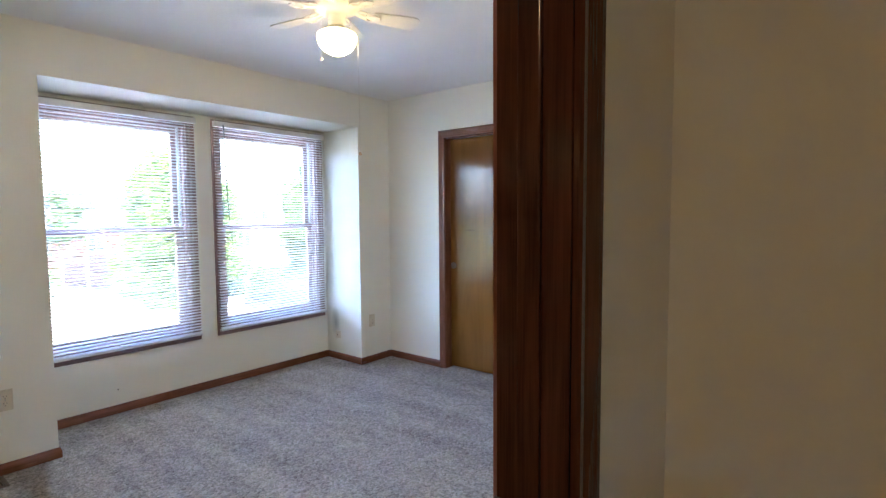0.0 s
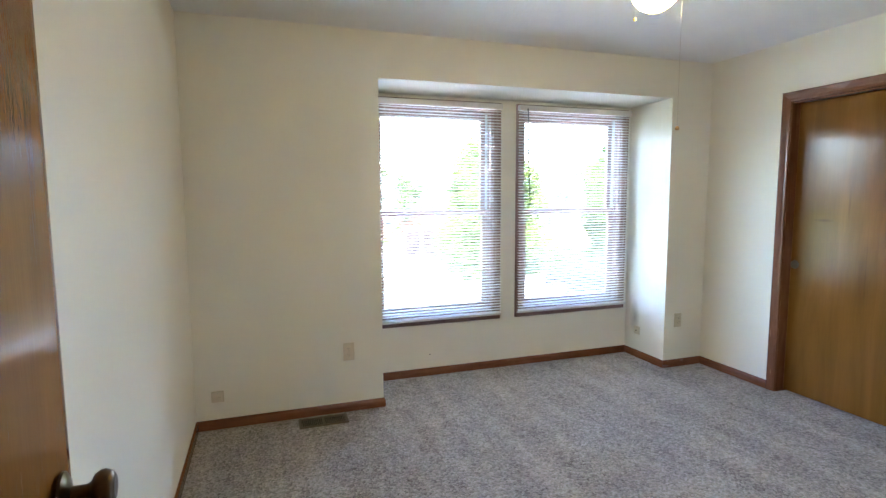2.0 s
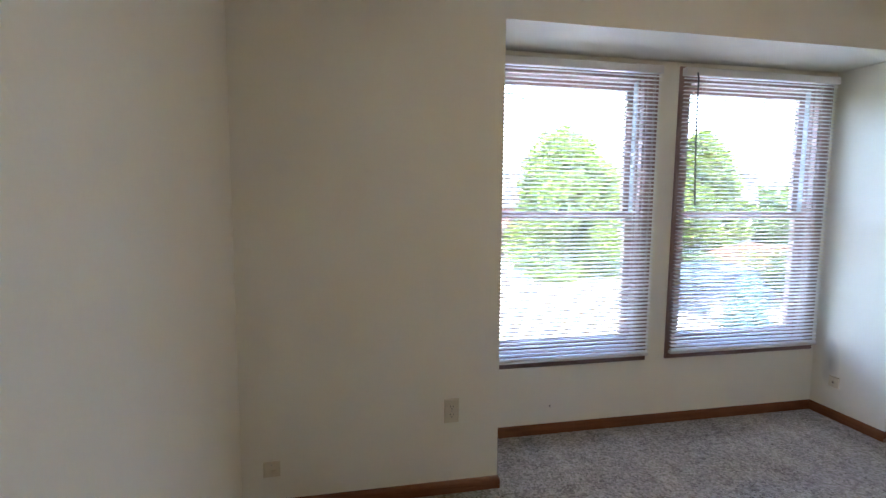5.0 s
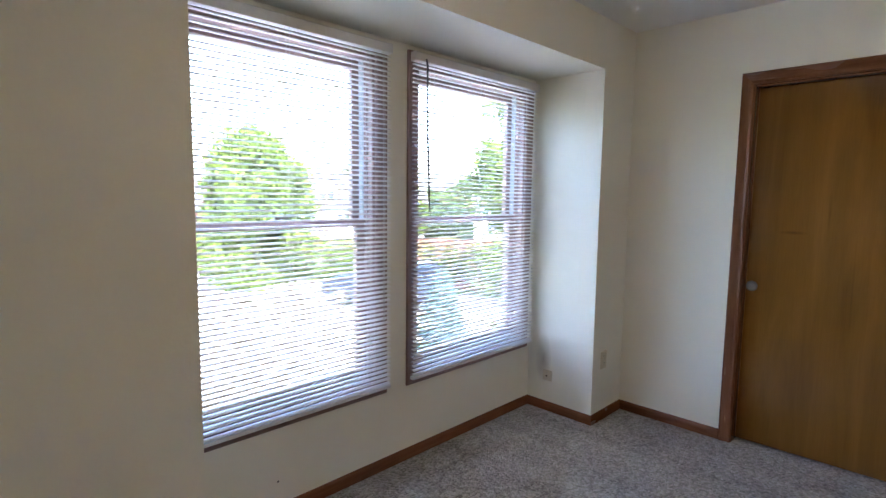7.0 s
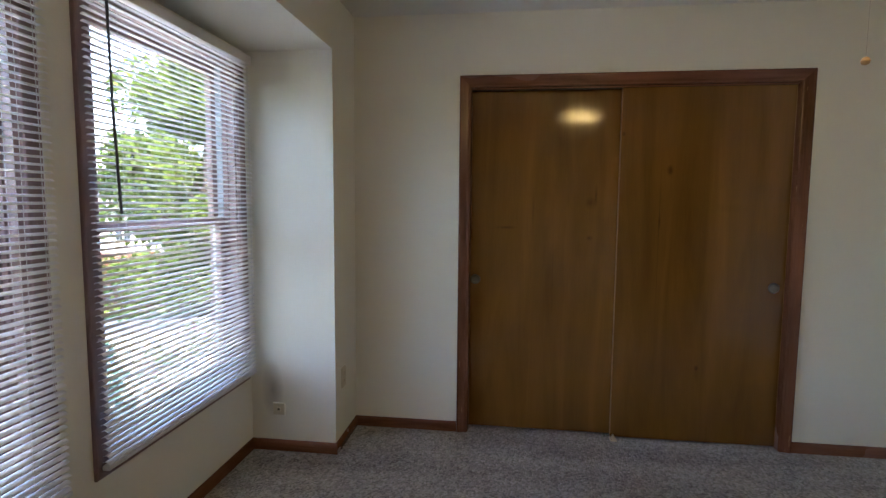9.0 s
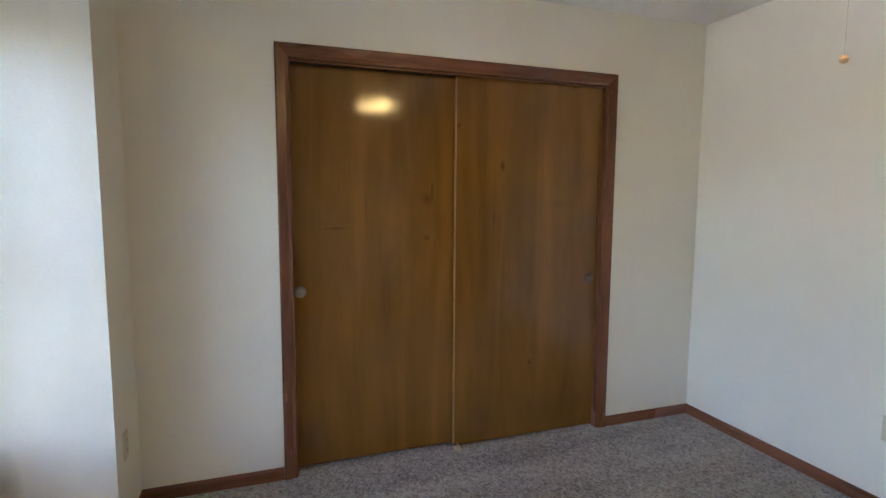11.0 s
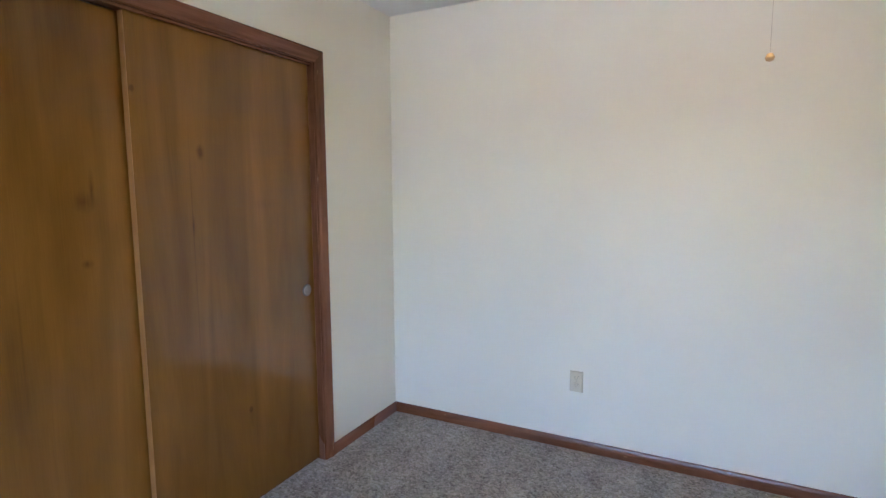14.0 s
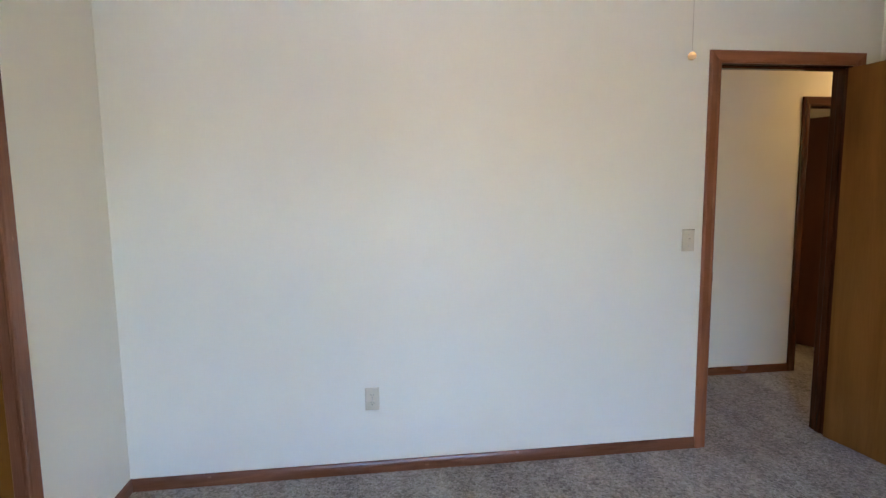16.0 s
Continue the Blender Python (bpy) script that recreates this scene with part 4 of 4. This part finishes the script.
WHITE = material("white_house_trim", (0.78, 0.77, 0.74), 0.5)
CARPAINT = material("dark_blue_car_paint", (0.010, 0.013, 0.022), 0.25, 0.0, scale=2, spec=0.25)
CARGLASS = material("tinted_car_glass", (0.02, 0.03, 0.035), 0.08, spec=0.5)
TYRE = material("black_rubber", (0.015, 0.015, 0.015), 0.8)
CHROME = material("bright_chrome", (0.75, 0.75, 0.76), 0.12, 1.0)
LENS = material("headlight_lens", (0.75, 0.77, 0.78), 0.1)

bm = bmesh.new()
box(bm, -900, 900, -900, 900, GZ - 1.0, GZ)
structure("ground", bm, GRASS, "green mown lawn reaching to the horizon", "lawn")
STREET = pose(-31, 10.0, GZ, 0, 0, 21)           # far kerb line of the street, running along local x
bm = bmesh.new()
for k in range(24):
    for j in range(5):
        box(bm, -46 + k * 4.0 + 0.01, -42 + k * 4.0 - 0.01, -0.02 - (j + 1) * 4.0 + 0.01, -0.02 - j * 4.0 - 0.01, 0.0, 0.03, 0.01, STREET)
structure("road", bm, CONC, "pale sunlit concrete street and driveway slabs", "road")
bm = bmesh.new()
box(bm, -46, 50, 0.0, 0.18, 0.0, 0.15, 0.02, STREET)
structure("kerb", bm, CONC, "low pale concrete kerb along the street", "kerb")
bm = bmesh.new()
prism(bm, [[STREET @ Vector((x, y, z)) for y, z in ((2.0, 0.0), (9.0, 1.15), (12.0, 1.3), (13.0, 0.0))] for x in (8.5, 50)])
structure("bank", bm, MULCH, "red-brown mulched bank above the street", "bank")


def leaf_mesh(name, centres, sizes, per, leaf, mat, flat=0.0):
    """Many small leaves spread in clumps round the given centres."""
    r = np.random.default_rng(abs(hash(len(centres) * 7 + per)) % 1000 + int(sizes[0] * 1000))
    verts, faces = [], []
    for c, s in zip(centres, sizes):
        d = r.normal(size=(per, 3))
        d /= np.linalg.norm(d, axis=1)[:, None]
        p = np.array(c) + d * (s * r.uniform(0.35, 1.05, (per, 1)))
        a = r.normal(size=(per, 3))
        a[:, 2] *= 1 - flat
        a /= np.linalg.norm(a, axis=1)[:, None]
        b = np.cross(a, r.normal(size=(per, 3)))
        b /= np.linalg.norm(b, axis=1)[:, None] + 1e-9
        k = leaf * r.uniform(0.6, 1.3, (per, 1))
        for q in range(per):
            n0 = len(verts)
            verts += [tuple(p[q] - a[q] * k[q]), tuple(p[q] + b[q] * k[q] * 0.45), tuple(p[q] + a[q] * k[q]), tuple(p[q] - b[q] * k[q] * 0.45)]
            faces.append((n0, n0 + 1, n0 + 2, n0 + 3))
    me = bpy.data.meshes.new(name)
    me.from_pydata(verts, [], faces)
    me.materials.append(mat)
    return me


def tree(x, y, height, width, mat, label, seed, low=0.22, leaf=0.15, per=420, blobs=105, group="street trees"):
    r = random.Random(seed)
    t = thing("tree", label, "tree", Matrix.Translation((x, y, GZ)), group)
    b = bmesh.new()
    tube(b, [(0, 0, -0.05), (0.05, 0.02, height * 0.25), (-0.04, 0.05, height * 0.5), (0.05, 0, height * 0.85)], [height * 0.026, height * 0.02, height * 0.014, 0.02], 9)
    ends = []
    for k in range(9):
        a, z0 = k * 2.4 + r.uniform(-0.3, 0.3), height * r.uniform(low, 0.62)
        out = width * 0.5 * r.uniform(0.45, 0.8)
        e = (math.cos(a) * out, math.sin(a) * out, z0 + height * r.uniform(0.12, 0.25))
        tube(b, [(0, 0, z0), (e[0] * 0.45, e[1] * 0.45, z0 + (e[2] - z0) * 0.55), e], [height * 0.009, height * 0.006, 0.012], 6)
        ends.append(e)
    part("trunk", b, BARK, t, "grey-brown trunk and limbs", True)
    centres, sizes = [], []
    for k in range(blobs):
        f = r.uniform(0, 1)
        z = height * (low + (1 - low) * f)
        prof = math.sin(math.pi * min(1, 0.12 + 0.88 * f) ** 0.85) ** 0.6
        a = r.uniform(0, 2 * math.pi)
        rad = width * 0.5 * prof * math.sqrt(r.uniform(0.12, 1.0)) * (1 + 0.22 * math.sin(3 * a + seed) * math.sin(7 * f + seed))
        centres.append((math.cos(a) * rad * 0.86, math.sin(a) * rad * 0.86, z - height * 0.04))
        sizes.append(width * r.uniform(0.06, 0.17))
    ob = new("crown", leaf_mesh("crown", centres, sizes, per, leaf, mat))
    ob.parent = t
    return t


tree(-24.6, 11.3, 6.9, 5.6, LEAF_LIGHT, "yellow-green maple beside the street", 3, low=0.06)
tree(-29.5, 22.5, 7.6, 5.2, LEAF_LIGHT, "pale green young tree across the street", 5, low=0.1)
tree(-13.2, 17.7, 9.0, 7.2, LEAF_LIGHT, "tall yellow-green tree near the house", 8, low=0.12, blobs=90)
tree(-15.0, 24.0, 7.0, 7.0, LEAF_MID, "spreading green tree beyond the street", 11, low=0.1)
tree(-33.0, 13.3, 4.0, 3.2, LEAF_PURPLE, "small purple-leaved plum behind the fence", 13, low=0.3, leaf=0.12)
for k in range(22):
    a = radians(8 + k * 3.6)
    d = 62 + 12 * math.sin(k * 2.3)
    tree(-2.5 - d * math.cos(a), 0.6 + d * math.sin(a), 6.0 + 2.0 * math.sin(k * 1.7), 8.5, LEAF_MID, "distant green shade tree", 30 + k, low=0.1, leaf=0.34, per=70, blobs=30, group="distant trees")

# spruce and flowering bush below the window
spruce = thing("spruce", "young blue-green spruce close below the window", "tree", Matrix.Translation((-8.1, 6.55, GZ)))
bm = bmesh.new()
tube(bm, [(0, 0, -0.03), (0.01, 0, 1.5), (0, 0.01, 2.95)], [0.06, 0.035, 0.006], 8)
rs = random.Random(4)
centres, sizes = [], []
for k in range(70):
    f = (k / 70) ** 0.8
    z, rad, a = 0.25 + 2.6 * f, 0.95 * (1 - f) + 0.05, k * 2.399
    e = (math.cos(a) * rad, math.sin(a) * rad, z - 0.10 * (1 - f))
    tube(bm, [(0, 0, z), (e[0] * 0.5, e[1] * 0.5, z + 0.03), e], [0.012, 0.008, 0.004], 5)
    for q in (0.35, 0.6, 0.85, 1.0):
        centres.append((e[0] * q, e[1] * q, z + (e[2] - z) * q))
        sizes.append(0.10 + 0.06 * (1 - f))
part("trunk", bm, BARK, spruce)
ob = new("crown", leaf_mesh("crown", centres, sizes, 34, 0.045, LEAF_BLUE))
ob.parent = spruce
bush = thing("flowering_bush", "rounded bush with pink blossom below the window", "bush", Matrix.Translation((-7.6, 8.7, GZ)))
bm = bmesh.new()
for k in range(14):
    a = k * 2.4
    tube(bm, [(0, 0, -0.02), (math.cos(a) * 0.35, math.sin(a) * 0.35, 0.9), (math.cos(a) * 0.7, math.sin(a) * 0.7, 1.6)], [0.02, 0.014, 0.006], 5)
part("stems", bm, BARK, bush)
cs = [(rs.gauss(0, 0.5), rs.gauss(0, 0.5), 0.9 + rs.uniform(-0.5, 0.9)) for k in range(60)]
ob = new("leaves", leaf_mesh("leaves", cs, [0.28] * 60, 60, 0.055, LEAF_MID))
ob.parent = bush
ob = new("blossom", leaf_mesh("blossom", [(a * 1.1, b2 * 1.1, c + 0.08) for a, b2, c in cs], [0.27] * 60, 22, 0.05, BLOSSOM))
ob.parent = tagged(bush)



def shrub(x, y, height, width, mat, label, seed):
    """A low many-stemmed bush of loose leaf clumps."""
    r = random.Random(seed)
    t = thing("shrub", label, "bush", STREET @ pose(x, y, 0), "shrubs along the far kerb")
    b = bmesh.new()
    centres = []
    for k in range(11):
        a, out = k * 2.4 + r.uniform(-0.4, 0.4), width * 0.5 * r.uniform(0.3, 0.9)
        e = (math.cos(a) * out, math.sin(a) * out, height * r.uniform(0.55, 0.95))
        tube(b, [(0, 0, -0.02), (e[0] * 0.4, e[1] * 0.4, e[2] * 0.6), e], [0.025, 0.016, 0.006], 5)
        centres += [e, (e[0] * 0.7, e[1] * 0.7, e[2] * 0.6), (e[0], e[1], e[2] * 0.35)]
    part("stems", b, BARK, t, "thin brown stems")
    ob = new("leaves", leaf_mesh("leaves", centres, [width * r.uniform(0.12, 0.2) for _ in centres], 130, 0.075, mat))
    ob.parent = t


shrub(6.6, 1.5, 1.3, 2.0, LEAF_MID, "low dark green shrub under the maple", 71)
shrub(8.9, 1.9, 1.5, 2.3, LEAF_LIGHT, "loose yellow-green shrub beside the kerb", 72)
shrub(11.3, 2.6, 1.4, 2.4, LEAF_MID, "low dark green shrub behind the parked car", 73)
shrub(13.9, 3.3, 1.7, 2.6, LEAF_LIGHT, "yellow-green shrub on the mulched bank", 74)

# fence across the street
fence = thing("fence", "weathered dark brown board fence across the street", "fence", STREET @ pose(0.4, 1.6, 0))
bm = bmesh.new()
box(bm, 0.0, 0.14, 0.0, 0.02, 0.04, 1.78, 0.004)
board = finish("board", bm, FENCE)
for k in range(52):
    shared("board", board, fence, pose(k * 0.152 - 5.0, random.uniform(-0.004, 0.004), random.uniform(-0.02, 0.02)))
for k in range(5):
    bm = bmesh.new()
    box(bm, -0.05, 0.05, 0.022, 0.12, -0.1, 1.85, 0.005)
    p = part("post", bm, WHITE, fence, "pale fence post")
    p.matrix_basis = pose(-5.0 + k * 1.95, -0.16, 0)


def house(x, y, turn, w, d, hgt, wallmat, label, dormers, storeys):
    t = thing("house", label, "house", pose(x, y, GZ, 0, 0, turn), "houses across the street")
    ridge = d * 0.32
    b = bmesh.new()
    prism(b, [[(sx, -d / 2, 0), (sx, d / 2, 0), (sx, d / 2, hgt), (sx, 0, hgt + ridge), (sx, -d / 2, hgt)] for sx in (-w / 2, w / 2)])
    part("wall", b, wallmat, t)
    b = bmesh.new()
    for s in (-1, 1):
        prism(b, [[(sx, s * (d / 2 + 0.5), hgt - 0.32 * 1.0 + 0.02), (sx, 0.0, hgt + ridge + 0.02), (sx, 0.0, hgt + ridge + 0.2), (sx, s * (d / 2 + 0.5), hgt - 0.12)] for sx in (-w / 2 - 0.4, w / 2 + 0.4)])
    part("roof", b, SHINGLE, t)
    for st in range(storeys):
        for k in range(4):
            wx, wz = -w / 2 + w * (k + 0.5) / 4, 0.9 + st * 2.7
            b = bmesh.new()
            box(b, wx - 0.62, wx + 0.62, -d / 2 - 0.06, -d / 2 + 0.02, wz, wz + 1.5, 0.01)
            win = part("window", b, WHITE, t)
            for s in (-1, 1):
                b = bmesh.new()
                box(b, wx + s * 0.28 - 0.24, wx + s * 0.28 + 0.24, -d / 2 - 0.075, -d / 2 - 0.055, wz + 0.1, wz + 1.4)
                part("pane", b, PANE, win)
    for k in range(dormers):
        wx = -w / 4 + k * w / 2 / max(dormers - 1, 1) if dormers > 1 else 0
        b = bmesh.new()
        prism(b, [[(wx - 0.95, yy, hgt - 0.3), (wx + 0.95, yy, hgt - 0.3), (wx + 0.95, yy, hgt + 1.3), (wx, yy, hgt + 2.0), (wx - 0.95, yy, hgt + 1.3)] for yy in (-d / 2 + 0.15, 0.0)])
        dm = part("dormer", b, wallmat, t)
        for s in (-1, 1):
            b = bmesh.new()
            box(b, wx + s * 0.38 - 0.3, wx + s * 0.38 + 0.3, -d / 2 + 0.10, -d / 2 + 0.16, hgt + 0.0, hgt + 1.2, 0.01)
            part("window", b, PANE, dm)


house(-45.2, 32.3, 52, 12, 8, 3.2, SIDING, "pale two-dormer house beyond the street trees", 2, 1)
house(-52, 15, 70, 14, 9, 3.0, BRICK, "low red-brown brick house across the street", 0, 1)
house(-30, 44, 30, 14, 9, 3.4, SIDING, "pale low house beyond the bank", 0, 1)

# parked car
car = thing("car", "dark blue sport utility car parked facing the house", "car", STREET @ pose(13.87, -2.38, 0.03, 0, 0, 180))
body = [(-2.25, 0.45), (-2.28, 0.80), (-2.18, 1.02), (-1.95, 1.06), (-1.75, 1.62), (-1.2, 1.70), (0.35, 1.68), (1.0, 1.12), (1.95, 0.98), (2.22, 0.86), (2.28, 0.55), (2.2, 0.36), (-2.15, 0.36)]
bm = bmesh.new()
prism(bm, [[(x, s * (0.90 if z < 1.1 else 0.74), z) for x, z in body] for s in (-1, 1)])
bmesh.ops.bevel(bm, geom=list(bm.edges), offset=0.05, segments=2, profile=0.5, affect="EDGES")
cbody = part("body", bm, CARPAINT, car, "", True)
for pts, lab in (([(0.42, 0.66, 1.62), (0.42, -0.66, 1.62), (1.02, -0.74, 1.16), (1.02, 0.74, 1.16)], "windscreen"),):
    bm = bmesh.new()
    prism(bm, [[Vector(p) + Vector((0.012, 0, 0.010)) for p in pts], [Vector(p) + Vector((0.03, 0, 0.026)) for p in pts]])
    part(lab, bm, CARGLASS, car)
for s in (-1, 1):
    for a, c in ((-1.55, -0.55), (-0.45, 0.5)):
        bm = bmesh.new()
        prism(bm, [[(x, s * (yy + off), z) for x, yy, z in ((a, 0.86, 1.14), (c, 0.86, 1.14), (c - 0.1, 0.76, 1.56), (a + 0.1, 0.76, 1.56))] for off in (0.0, 0.02)])
        part("side_window", bm, CARGLASS, car)
    bm = bmesh.new()
    box(bm, 2.16, 2.27, s * 0.68 - 0.2, s * 0.68 + 0.2, 0.72, 0.90, 0.03)
    part("headlight", bm, LENS, car, "clear headlight")
    for wx in (-1.4, 1.4):
        bm = bmesh.new()
        lathe(bm, [(0.20, -0.11), (0.31, -0.11), (0.345, -0.08), (0.345, 0.08), (0.31, 0.11), (0.20, 0.11)], 24, pose(wx, s * 0.82, 0.345, 90))
        wheel = part("wheel", bm, TYRE, car, "black tyre", True)
        bm = bmesh.new()
        lathe(bm, [(0.0, 0.115), (0.06, 0.115), (0.10, 0.09), (0.18, 0.10), (0.205, 0.112), (0.205, -0.1), (0.0, -0.1)], 24, pose(wx, s * 0.82, 0.345, -90 * s))
        part("rim", bm, CHROME, wheel, "bright wheel rim", True)
bm = bmesh.new()
box(bm, 2.24, 2.30, -0.42, 0.42, 0.62, 0.84, 0.02)
part("grille", bm, CHROME, car)
bm = bmesh.new()
box(bm, 2.285, 2.31, -0.26, 0.26, 0.44, 0.56, 0.005)
part("licence_plate", bm, WHITE, car, "white plate")
